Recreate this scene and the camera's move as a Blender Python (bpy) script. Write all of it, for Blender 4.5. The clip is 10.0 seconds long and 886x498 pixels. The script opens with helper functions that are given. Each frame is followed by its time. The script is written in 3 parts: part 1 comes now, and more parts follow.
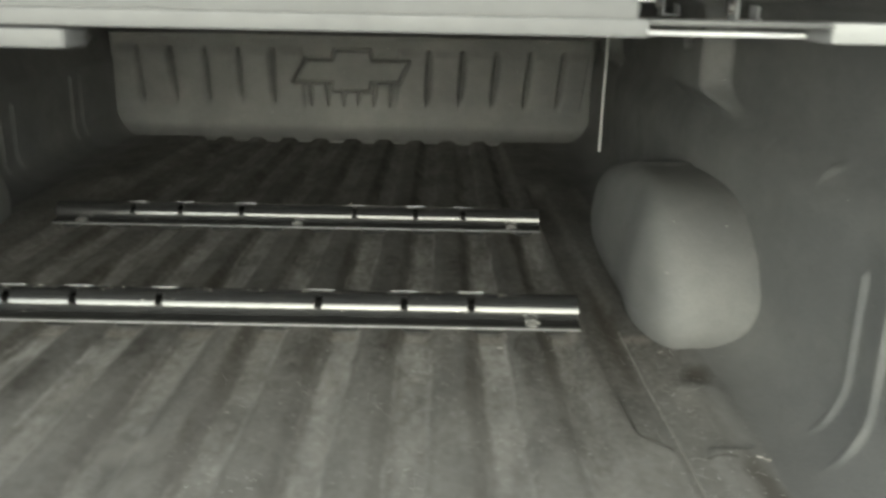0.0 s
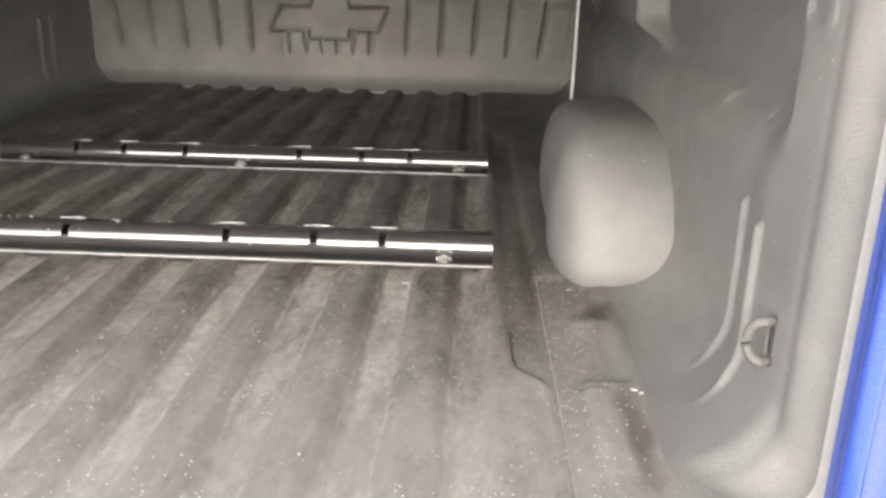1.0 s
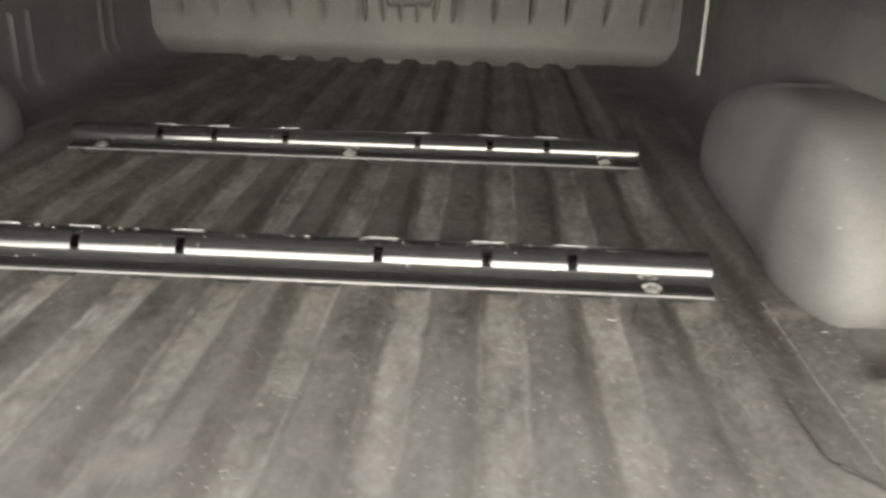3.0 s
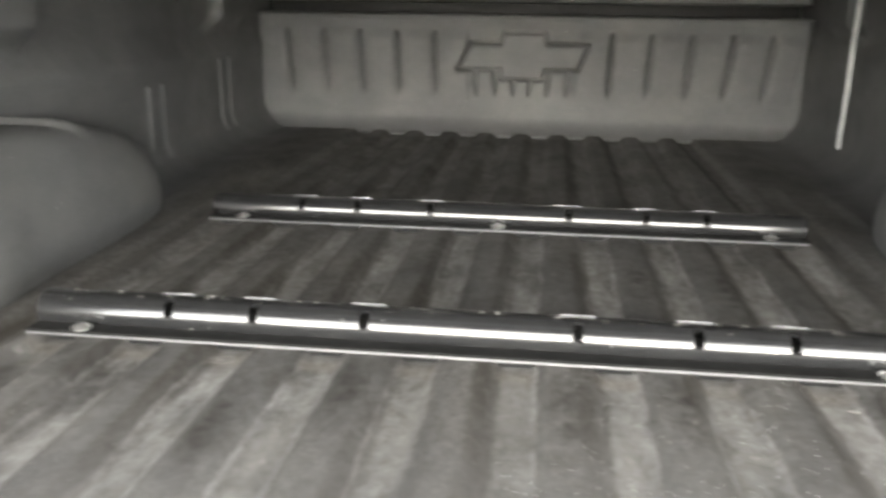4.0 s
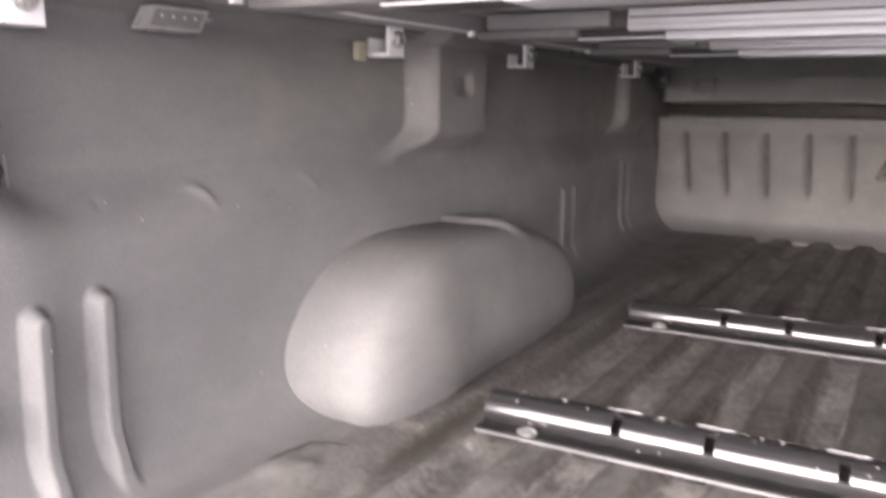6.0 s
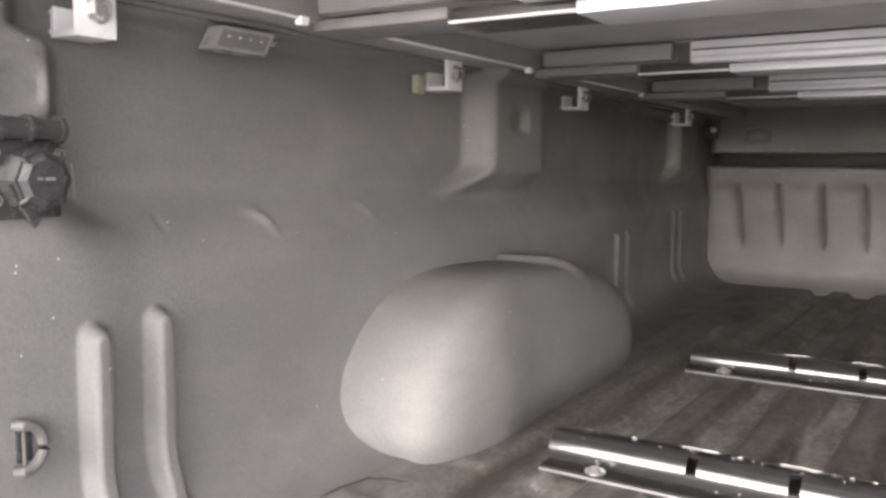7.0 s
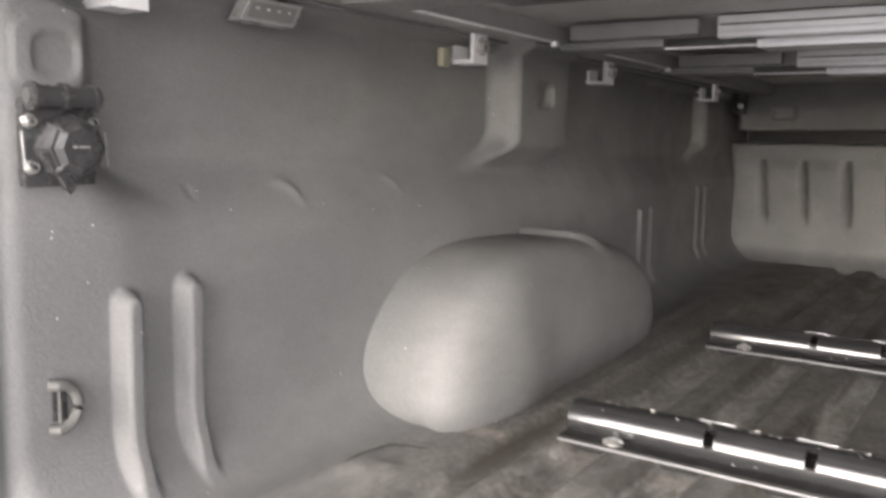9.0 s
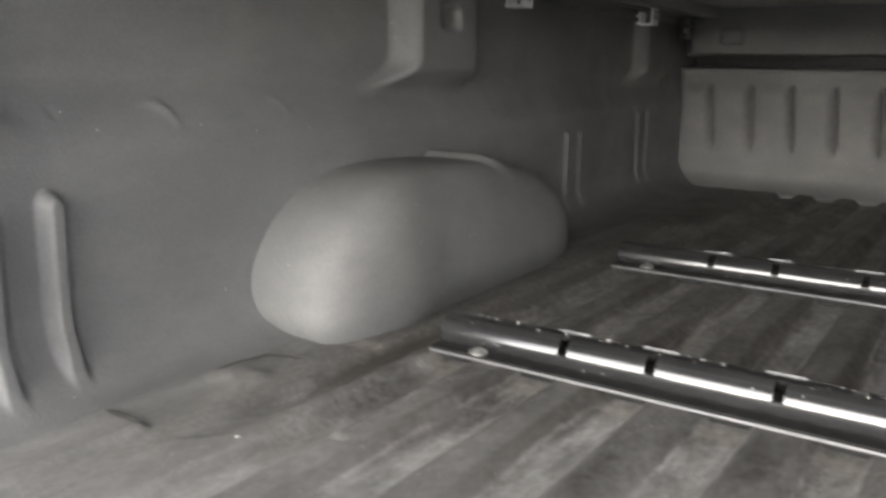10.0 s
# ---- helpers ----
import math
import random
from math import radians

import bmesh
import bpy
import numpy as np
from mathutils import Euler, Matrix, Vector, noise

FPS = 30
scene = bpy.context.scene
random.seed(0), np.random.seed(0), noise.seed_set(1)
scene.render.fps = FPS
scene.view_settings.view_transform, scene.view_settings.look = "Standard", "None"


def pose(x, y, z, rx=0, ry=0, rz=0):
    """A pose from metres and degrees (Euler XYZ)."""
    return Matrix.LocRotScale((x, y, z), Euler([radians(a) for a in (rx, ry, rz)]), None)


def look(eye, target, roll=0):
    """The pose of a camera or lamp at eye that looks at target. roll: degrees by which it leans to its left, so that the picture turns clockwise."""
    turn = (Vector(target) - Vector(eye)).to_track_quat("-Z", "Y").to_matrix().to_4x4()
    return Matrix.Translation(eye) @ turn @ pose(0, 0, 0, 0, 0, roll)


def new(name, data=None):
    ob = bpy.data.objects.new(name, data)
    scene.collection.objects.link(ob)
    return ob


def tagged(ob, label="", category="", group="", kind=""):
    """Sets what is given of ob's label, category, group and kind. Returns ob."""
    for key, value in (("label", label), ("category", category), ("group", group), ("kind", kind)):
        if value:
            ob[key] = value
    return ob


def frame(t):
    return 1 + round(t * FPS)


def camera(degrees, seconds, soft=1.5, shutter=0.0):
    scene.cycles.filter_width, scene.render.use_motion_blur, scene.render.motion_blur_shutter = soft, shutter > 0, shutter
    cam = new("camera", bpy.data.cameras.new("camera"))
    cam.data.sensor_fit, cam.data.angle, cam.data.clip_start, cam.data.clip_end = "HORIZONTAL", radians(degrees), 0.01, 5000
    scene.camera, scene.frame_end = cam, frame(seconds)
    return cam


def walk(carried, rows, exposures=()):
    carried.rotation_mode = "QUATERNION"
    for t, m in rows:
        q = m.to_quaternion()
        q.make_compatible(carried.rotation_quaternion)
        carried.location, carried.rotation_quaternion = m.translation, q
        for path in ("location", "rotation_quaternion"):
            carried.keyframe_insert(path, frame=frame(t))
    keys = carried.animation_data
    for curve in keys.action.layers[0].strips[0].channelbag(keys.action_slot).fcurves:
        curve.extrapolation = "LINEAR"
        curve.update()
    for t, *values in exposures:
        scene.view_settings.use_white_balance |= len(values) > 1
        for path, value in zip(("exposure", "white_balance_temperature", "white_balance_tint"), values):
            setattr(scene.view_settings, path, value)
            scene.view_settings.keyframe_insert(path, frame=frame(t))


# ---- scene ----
# Bed of a pickup truck: x across (right is +), y towards the cab, z up from the bed floor.
cam = camera(55.1, 10.0, soft=3.0, shutter=0.5)
PATH = [
    (0, (0.304, -1.239, 0.488), (0.316, 0.678, -0.083), 1.2),
    (0.5, (0.438, -1.22, 0.443), (0.422, 0.69, -0.152), 1.3),
    (1, (0.483, -1.213, 0.433), (0.428, 0.679, -0.214), 1.4),
    (1.5, (0.487, -1.193, 0.442), (0.409, 0.692, -0.221), 1.3),
    (2, (0.444, -1.146, 0.447), (0.349, 0.73, -0.239), 1.2),
    (2.2, (0.416, -1.108, 0.439), (0.321, 0.764, -0.258), 1.3),
    (3.3, (0.18, -0.937, 0.411), (0.092, 0.924, -0.316), 1.5),
    (3.5, (0.141, -0.928, 0.407), (0.055, 0.962, -0.241), 1.6),
    (4, (0.076, -0.912, 0.386), (-0.152, 0.996, -0.169), 0.8),
    (4.5, (0.012, -0.903, 0.386), (-0.513, 0.953, -0.144), -0.1),
    (5, (-0.033, -0.882, 0.386), (-0.757, 0.907, -0.138), -0.1),
    (5.5, (-0.06, -0.892, 0.398), (-0.931, 0.835, -0.109), -0.1),
    (6, (-0.074, -0.901, 0.397), (-1.057, 0.806, 0.05), 0.5),
    (6.2, (-0.082, -0.899, 0.385), (-1.096, 0.803, 0.113), -0.3),
    (7.5, (-0.132, -0.896, 0.347), (-1.225, 0.768, 0.156), 1.1),
    (8, (-0.151, -0.902, 0.351), (-1.257, 0.755, 0.173), 1.1),
    (8.5, (-0.149, -0.914, 0.351), (-1.261, 0.738, 0.171), 1.0),
    (9, (-0.105, -0.907, 0.349), (-1.214, 0.738, 0.092), 1.1),
    (9.5, (-0.041, -0.874, 0.346), (-1.151, 0.751, -0.007), 1.0),
    (10, (0.04, -0.857, 0.343), (-1.047, 0.769, -0.074), 0.9),
]
LIGHT = [
    (0, 2.54, 8180, -3),
    (0.5, 3.54, 8050, -1),
    (1, 3.59, 8360, 11),
    (1.5, 3.29, 9080, 11),
    (2, 3.09, 9390, 8),
    (3.5, 3.39, 7930, 8),
    (4, 3.49, 7740, 7),
    (5, 3.49, 7740, 9),
    (5.5, 3.79, 7990, 17),
    (6, 3.94, 7860, 22),
    (7.5, 3.64, 7990, 14),
    (8, 3.64, 7990, 14),
    (9, 3.6, 7990, 14),
    (9.5, 3.32, 7990, 12),
    (10, 3.09, 7690, 10),
]
walk(cam, [(t, look(eye, target, roll)) for t, eye, target, roll in PATH], LIGHT)

# ---------------------------------------------------------------- daylight
world = bpy.data.worlds.new("sky")
scene.world = world
world.use_nodes = True
wn = world.node_tree.nodes
sky = wn.new("ShaderNodeTexSky")
sky.sky_type, sky.sun_disc = "NISHITA", False
sky.sun_elevation, sky.sun_rotation = radians(20), radians(180)
sky.air_density, sky.dust_density, sky.ozone_density = 0.25, 0.1, 0.4
wn["Background"].inputs["Strength"].default_value = 0.2
haze = wn.new("ShaderNodeHueSaturation")
haze.inputs["Saturation"].default_value = 0.4
world.node_tree.links.new(sky.outputs["Color"], haze.inputs["Color"])
world.node_tree.links.new(haze.outputs["Color"], wn["Background"].inputs["Color"])
sun_data = bpy.data.lights.new("sun", "SUN")
sun_data.energy, sun_data.angle, sun_data.color = 0.34, radians(54), (0.86, 0.94, 1.0)
sun = new("sun", sun_data)
sun.matrix_world = look((0.00, -9.40, 3.42), (0, 0, 0))


# ---------------------------------------------------------------- materials
def material(name, rough=0.5, metal=0.0, color=(0.5, 0.5, 0.5), coat=0.0):
    m = bpy.data.materials.new(name)
    m.use_nodes = True
    p = m.node_tree.nodes["Principled BSDF"]
    p.inputs["Base Color"].default_value = (*color, 1)
    p.inputs["Roughness"].default_value = rough
    p.inputs["Metallic"].default_value = metal
    p.inputs["Coat Weight"].default_value = coat
    return m


def node(m, kind, **inputs):
    n = m.node_tree.nodes.new(kind)
    for key, value in inputs.items():
        n.inputs[key.replace("_", " ")].default_value = value
    return n


def join(m, a, b):
    m.node_tree.links.new(a, b)


def noise_of(m, scale, detail=4.0, stretch=(1, 1, 1), rough=0.6):
    co = node(m, "ShaderNodeTexCoord")
    mp = node(m, "ShaderNodeMapping")
    mp.inputs["Scale"].default_value = stretch
    n = node(m, "ShaderNodeTexNoise", Scale=scale, Detail=detail, Roughness=rough)
    join(m, co.outputs["Object"], mp.inputs["Vector"])
    join(m, mp.outputs["Vector"], n.inputs["Vector"])
    return n.outputs["Fac"]


def ramp(m, fac, stops):
    r = node(m, "ShaderNodeValToRGB")
    while len(r.color_ramp.elements) < len(stops):
        r.color_ramp.elements.new(0.5)
    for e, (at, c) in zip(r.color_ramp.elements, stops):
        e.position, e.color = at, (*((c,) * 3 if isinstance(c, float) else c), 1)
    join(m, fac, r.inputs["Fac"])
    return r.outputs["Color"]


def mix(m, fac, a, b, how="MIX"):
    n = node(m, "ShaderNodeMix")
    n.data_type, n.blend_type = "RGBA", how
    for value, slot in ((fac, 0), (a, 6), (b, 7)):
        if hasattr(value, "is_linked"):
            join(m, value, n.inputs[slot])
        else:
            n.inputs[slot].default_value = value if slot == 0 else (*value, 1)
    return n.outputs[2]


def bump(m, height, strength, distance, before=None):
    b = node(m, "ShaderNodeBump", Strength=strength, Distance=distance)
    join(m, height, b.inputs["Height"])
    if before:
        join(m, before, b.inputs["Normal"])
    return b.outputs["Normal"]


def put(m, color=None, rough=None, normal=None):
    p = m.node_tree.nodes["Principled BSDF"]
    for value, key in ((color, "Base Color"), (rough, "Roughness"), (normal, "Normal")):
        if value:
            join(m, value, p.inputs[key])


def specks(m, scale, size, share):
    """Sparse bright flecks: 1 in the flecks, 0 elsewhere."""
    co = node(m, "ShaderNodeTexCoord")
    v = node(m, "ShaderNodeTexVoronoi", Scale=scale)
    join(m, co.outputs["Object"], v.inputs["Vector"])
    near = node(m, "ShaderNodeMath")
    near.operation, near.inputs[1].default_value = "LESS_THAN", size
    join(m, v.outputs["Distance"], near.inputs[0])
    few = node(m, "ShaderNodeMath")
    few.operation, few.inputs[1].default_value = "LESS_THAN", share
    sep = node(m, "ShaderNodeSeparateColor")
    join(m, v.outputs["Color"], sep.inputs["Color"])
    join(m, sep.outputs["Red"], few.inputs[0])
    both = node(m, "ShaderNodeMath")
    both.operation = "MULTIPLY"
    join(m, near.outputs[0], both.inputs[0])
    join(m, few.outputs[0], both.inputs[1])
    return both.outputs[0]


def liner(name, dark, light, dirt=0.0, rough=0.55):
    """Sprayed bed liner: dark grey, pebbled, dusty."""
    m = material(name, rough)
    m.node_tree.nodes["Principled BSDF"].inputs["Specular IOR Level"].default_value = 0.3
    broad = ramp(m, noise_of(m, 3.5, 5), [(0.3, dark), (0.7, light)])
    grain = ramp(m, noise_of(m, 260, 2), [(0.35, 0.89), (0.65, 1.0)])
    color = mix(m, 1.0, broad, grain, "MULTIPLY")
    haze = ramp(m, noise_of(m, 4.5, 7, (1, 0.6, 1.4), 0.68), [(0.45, 0.0), (0.72, 0.32)])
    color = mix(m, haze, color, (0.33, 0.315, 0.295))
    scrub = ramp(m, noise_of(m, 30, 6, (1, 0.4, 1), 0.7), [(0.55, 0.0), (0.7, 0.18)])
    color = mix(m, scrub, color, (0.11, 0.107, 0.1))
    color = mix(m, specks(m, 160, 0.16, 0.012), color, (0.55, 0.54, 0.5))
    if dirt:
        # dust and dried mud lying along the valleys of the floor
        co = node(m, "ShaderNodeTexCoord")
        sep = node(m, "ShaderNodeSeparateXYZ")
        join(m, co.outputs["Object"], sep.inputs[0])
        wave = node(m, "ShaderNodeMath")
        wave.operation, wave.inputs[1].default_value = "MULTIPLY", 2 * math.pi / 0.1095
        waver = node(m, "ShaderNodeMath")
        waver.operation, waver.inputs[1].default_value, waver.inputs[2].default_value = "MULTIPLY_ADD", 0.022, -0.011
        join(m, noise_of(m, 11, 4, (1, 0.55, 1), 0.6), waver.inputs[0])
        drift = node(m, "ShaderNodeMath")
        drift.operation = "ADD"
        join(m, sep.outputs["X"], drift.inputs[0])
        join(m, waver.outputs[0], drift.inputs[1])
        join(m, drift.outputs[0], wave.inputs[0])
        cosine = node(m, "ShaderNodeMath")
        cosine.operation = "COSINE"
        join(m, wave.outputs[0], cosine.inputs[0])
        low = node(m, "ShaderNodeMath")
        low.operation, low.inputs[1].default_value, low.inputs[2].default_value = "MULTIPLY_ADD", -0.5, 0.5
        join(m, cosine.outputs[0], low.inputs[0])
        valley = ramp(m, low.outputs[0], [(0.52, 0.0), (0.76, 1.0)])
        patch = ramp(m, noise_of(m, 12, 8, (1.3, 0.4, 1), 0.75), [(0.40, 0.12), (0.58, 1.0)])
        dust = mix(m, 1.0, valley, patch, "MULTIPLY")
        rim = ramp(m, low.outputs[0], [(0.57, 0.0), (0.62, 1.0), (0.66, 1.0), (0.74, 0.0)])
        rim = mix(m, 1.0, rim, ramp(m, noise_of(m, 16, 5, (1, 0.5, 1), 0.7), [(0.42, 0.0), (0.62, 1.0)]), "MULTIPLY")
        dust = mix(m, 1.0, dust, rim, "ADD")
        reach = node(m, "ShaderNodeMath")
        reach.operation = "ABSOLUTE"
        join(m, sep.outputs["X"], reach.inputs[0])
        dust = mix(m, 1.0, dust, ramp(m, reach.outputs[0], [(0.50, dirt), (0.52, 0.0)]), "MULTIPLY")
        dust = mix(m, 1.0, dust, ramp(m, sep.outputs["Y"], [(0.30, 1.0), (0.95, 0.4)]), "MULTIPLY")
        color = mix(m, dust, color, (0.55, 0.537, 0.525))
        # pale dirt banked up in the valleys along the rail's flange
        shift = node(m, "ShaderNodeMath")
        shift.operation, shift.inputs[1].default_value = "ADD", 0.056
        join(m, sep.outputs["Y"], shift.inputs[0])
        bank = node(m, "ShaderNodeMath")
        bank.operation = "ABSOLUTE"
        join(m, shift.outputs[0], bank.inputs[0])
        rimmed = mix(m, 1.0, ramp(m, bank.outputs[0], [(0.006, 0.85), (0.022, 0.0)]), valley, "MULTIPLY")
        color = mix(m, rimmed, color, (0.42, 0.39, 0.36))
        smear = ramp(m, noise_of(m, 14, 6, (1, 0.35, 1)), [(0.56, 0.0), (0.74, 1.0)])
        color = mix(m, mix(m, 1.0, smear, (0.3, 0.3, 0.3), "MULTIPLY"), color, (0.28, 0.262, 0.24))
        worn = ramp(m, noise_of(m, 2.6, 3, (1, 0.7, 1)), [(0.44, 0.0), (0.70, 0.5)])
        leftward = node(m, "ShaderNodeMath")
        leftward.operation, leftward.inputs[1].default_value = "MULTIPLY", -1.0
        join(m, sep.outputs["X"], leftward.inputs[0])
        edge_zone = ramp(m, leftward.outputs[0], [(0.38, 0.0), (0.47, 0.5), (0.60, 0.5), (0.69, 0.0)])
        worn = mix(m, 1.0, worn, mix(m, 1.0, edge_zone, ramp(m, noise_of(m, 6, 6, (1, 0.6, 1), 0.7), [(0.38, 0.2), (0.6, 1.0)]), "MULTIPLY"), "LIGHTEN")
        grit = ramp(m, noise_of(m, 150, 4, (1, 0.7, 1), 0.75), [(0.42, (0.075, 0.067, 0.058)), (0.58, (0.24, 0.225, 0.205))])
        color = mix(m, worn, color, grit)
        # brown mud, with the shade of each ridge's right slope painted in
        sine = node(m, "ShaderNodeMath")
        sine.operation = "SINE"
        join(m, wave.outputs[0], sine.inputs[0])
        mud_shade = ramp(m, sine.outputs[0], [(0.55, 0.0), (0.85, 1.0)])
        mud_shade = mix(m, 1.0, mud_shade, ramp(m, noise_of(m, 5, 6, (1.5, 0.5, 1), 0.7), [(0.40, 0.0), (0.58, 1.0)]), "MULTIPLY")
        mud_shade = mix(m, 1.0, mud_shade, ramp(m, reach.outputs[0], [(0.49, 0.75), (0.52, 0.0)]), "MULTIPLY")
        color = mix(m, mud_shade, color, (0.075, 0.066, 0.055))
        blot = ramp(m, noise_of(m, 11, 6, (1, 0.45, 1), 0.65), [(0.36, 0.7), (0.52, 1.0)])
        color = mix(m, 1.0, color, blot, "MULTIPLY")
        fine = ramp(m, noise_of(m, 95, 5, (1, 0.6, 1), 0.7), [(0.36, (0.66, 0.64, 0.61)), (0.62, (1.0, 1.0, 1.0))])
        color = mix(m, 1.0, color, fine, "MULTIPLY")
        # fine dust trodden in over ridges and valleys alike towards the tailgate
        rearward = node(m, "ShaderNodeMath")
        rearward.operation, rearward.inputs[1].default_value = "MULTIPLY", -1.0
        join(m, sep.outputs["Y"], rearward.inputs[0])
        trod = ramp(m, rearward.outputs[0], [(0.08, 0.0), (0.50, 0.55)])
        trod = mix(m, 1.0, trod, ramp(m, noise_of(m, 7, 6, (1, 0.5, 1), 0.7), [(0.35, 0.35), (0.6, 1.0)]), "MULTIPLY")
        color = mix(m, trod, color, (0.36, 0.348, 0.334))
        # the flat margins beside the corrugation are cleaner, with brown marks near the housings
        margin = ramp(m, reach.outputs[0], [(0.64, 0.0), (0.70, 1.0)])
        clean = mix(m, 1.0, ramp(m, noise_of(m, 3.5, 5), [(0.3, (0.165, 0.163, 0.160)), (0.7, (0.21, 0.208, 0.204))]), grain, "MULTIPLY")
        clean = mix(m, scrub, mix(m, haze, clean, (0.33, 0.315, 0.295)), (0.11, 0.107, 0.1))
        color = mix(m, margin, color, clean)
        # brown stains; first and third also paint shade on boss and bead slopes
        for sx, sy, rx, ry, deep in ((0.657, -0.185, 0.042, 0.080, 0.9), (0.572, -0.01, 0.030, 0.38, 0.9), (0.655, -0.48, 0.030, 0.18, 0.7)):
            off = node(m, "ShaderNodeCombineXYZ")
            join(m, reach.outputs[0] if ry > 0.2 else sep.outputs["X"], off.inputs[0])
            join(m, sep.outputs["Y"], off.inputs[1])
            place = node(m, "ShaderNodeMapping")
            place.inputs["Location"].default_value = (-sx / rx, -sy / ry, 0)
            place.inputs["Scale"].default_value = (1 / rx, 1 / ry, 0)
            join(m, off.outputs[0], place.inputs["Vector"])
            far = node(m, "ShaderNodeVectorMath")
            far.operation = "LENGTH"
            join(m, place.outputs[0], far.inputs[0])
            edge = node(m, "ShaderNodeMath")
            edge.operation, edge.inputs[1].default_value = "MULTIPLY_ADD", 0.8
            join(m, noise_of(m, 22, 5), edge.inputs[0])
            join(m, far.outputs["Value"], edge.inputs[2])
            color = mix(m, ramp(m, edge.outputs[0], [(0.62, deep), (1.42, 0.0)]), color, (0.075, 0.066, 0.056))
        # glints painted as pale flecks, mostly on the floor towards the tailgate
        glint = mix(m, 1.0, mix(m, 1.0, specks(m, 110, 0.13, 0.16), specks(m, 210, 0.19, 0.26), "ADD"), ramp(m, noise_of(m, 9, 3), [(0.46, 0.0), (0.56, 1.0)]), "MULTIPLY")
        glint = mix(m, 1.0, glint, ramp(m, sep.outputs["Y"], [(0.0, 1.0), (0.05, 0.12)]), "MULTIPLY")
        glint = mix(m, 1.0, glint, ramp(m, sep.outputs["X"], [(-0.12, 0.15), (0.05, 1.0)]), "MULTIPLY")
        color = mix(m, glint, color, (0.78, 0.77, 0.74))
    r = ramp(m, noise_of(m, 9, 4), [(0.3, rough - 0.1), (0.7, rough + 0.12)])
    n = bump(m, noise_of(m, 420, 3), 0.5, 0.0016)
    n = bump(m, noise_of(m, 40, 3), 0.05, 0.003, n)
    put(m, color, r, n)
    return m


LINER = liner("sprayed_liner", (0.160, 0.159, 0.157), (0.206, 0.205, 0.203), rough=0.64)
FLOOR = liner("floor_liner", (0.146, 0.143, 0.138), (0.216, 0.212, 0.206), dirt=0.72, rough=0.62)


def plain(name, color, rough, metal=0.0, coat=0.0, vary=0.15, scale=30, fine=0.1):
    m = material(name, rough, metal, color, coat)
    c = mix(m, 1.0, ramp(m, noise_of(m, scale, 5), [(0.3, 1.0 - vary), (0.7, 1.0)]), color, "MULTIPLY")
    r = ramp(m, noise_of(m, scale * 2.3, 4), [(0.3, max(rough - 0.08, 0.02)), (0.7, rough + 0.1)])
    put(m, c, r, bump(m, noise_of(m, scale * 8, 3), fine, 0.001))
    return m


def scuffed_gloss(name):
    """Black gloss paint on steel with dust smudges and pale nicks."""
    m = material(name, 0.2, 0.1, (0.035, 0.035, 0.036), 1.0)
    m.node_tree.nodes["Principled BSDF"].inputs["Coat Roughness"].default_value = 0.13
    m.node_tree.nodes["Principled BSDF"].inputs["Coat IOR"].default_value = 1.8
    smudge = ramp(m, noise_of(m, 28, 7, (0.5, 1, 1), 0.7), [(0.55, 0.0), (0.75, 0.14)])
    c = mix(m, smudge, ramp(m, noise_of(m, 60, 4), [(0.3, (0.018, 0.018, 0.019)), (0.7, (0.03, 0.03, 0.031))]), (0.2, 0.19, 0.175))
    c = mix(m, specks(m, 170, 0.2, 0.02), c, (0.5, 0.49, 0.46))
    c = mix(m, specks(m, 80, 0.13, 0.02), c, (0.6, 0.58, 0.54))
    put(m, c, ramp(m, noise_of(m, 40, 5), [(0.3, 0.2), (0.7, 0.27)]), bump(m, noise_of(m, 90, 3), 0.008, 0.001))
    return m


RAIL = scuffed_gloss("black_gloss_steel")
FLANGE = plain("scuffed_black_steel", (0.02, 0.0195, 0.019), 0.7, vary=0.5, scale=40)
FLANGE.node_tree.nodes["Principled BSDF"].inputs["Specular IOR Level"].default_value = 0.25
BARE = plain("bare_steel", (0.37, 0.37, 0.375), 0.5, 0.7)
ZINC = plain("zinc_bolt", (0.75, 0.74, 0.72), 0.28, 0.9)
ALU = plain("raw_aluminium", (0.97, 0.97, 0.975), 0.32, 0.0, 0.5, vary=0.03)
RAIL_GREY = plain("anodised_rail", (0.36, 0.355, 0.345), 0.45, 0.1, vary=0.12)
DULL = plain("dusty_aluminium", (0.145, 0.143, 0.142), 0.55, 0.1, vary=0.1)
BAR = plain("bright_aluminium_bar", (0.9, 0.9, 0.92), 0.4, 0.5, vary=0.06)
CAP = plain("mid_grey_plastic", (0.27, 0.267, 0.263), 0.45)
GREY = plain("grey_plastic", (0.2, 0.198, 0.195), 0.5)
BLACK = plain("black_plastic", (0.045, 0.045, 0.046), 0.24)
PANEL = plain("cover_underside", (0.62, 0.612, 0.6), 0.55, vary=0.2, scale=12)
BLUE = plain("blue_body_paint", (0.02, 0.062, 0.33), 0.3, 0.1, 1.0, 0.1, 300, 0.0)
DARK = plain("dark_grey_metal", (0.07, 0.069, 0.067), 0.4)
WHITE = plain("white_plastic", (0.85, 0.85, 0.83), 0.45)
CLEAR = plain("frosted_plastic", (0.33, 0.327, 0.32), 0.3)
LITTER = plain("pale_litter", (0.46, 0.44, 0.41), 0.6, vary=0.3)
TAN = plain("aged_plastic", (0.4, 0.37, 0.28), 0.5)
SPRAYED = plain("sprayed_steel", (0.12, 0.117, 0.112), 0.65, vary=0.3, scale=60, fine=0.3)
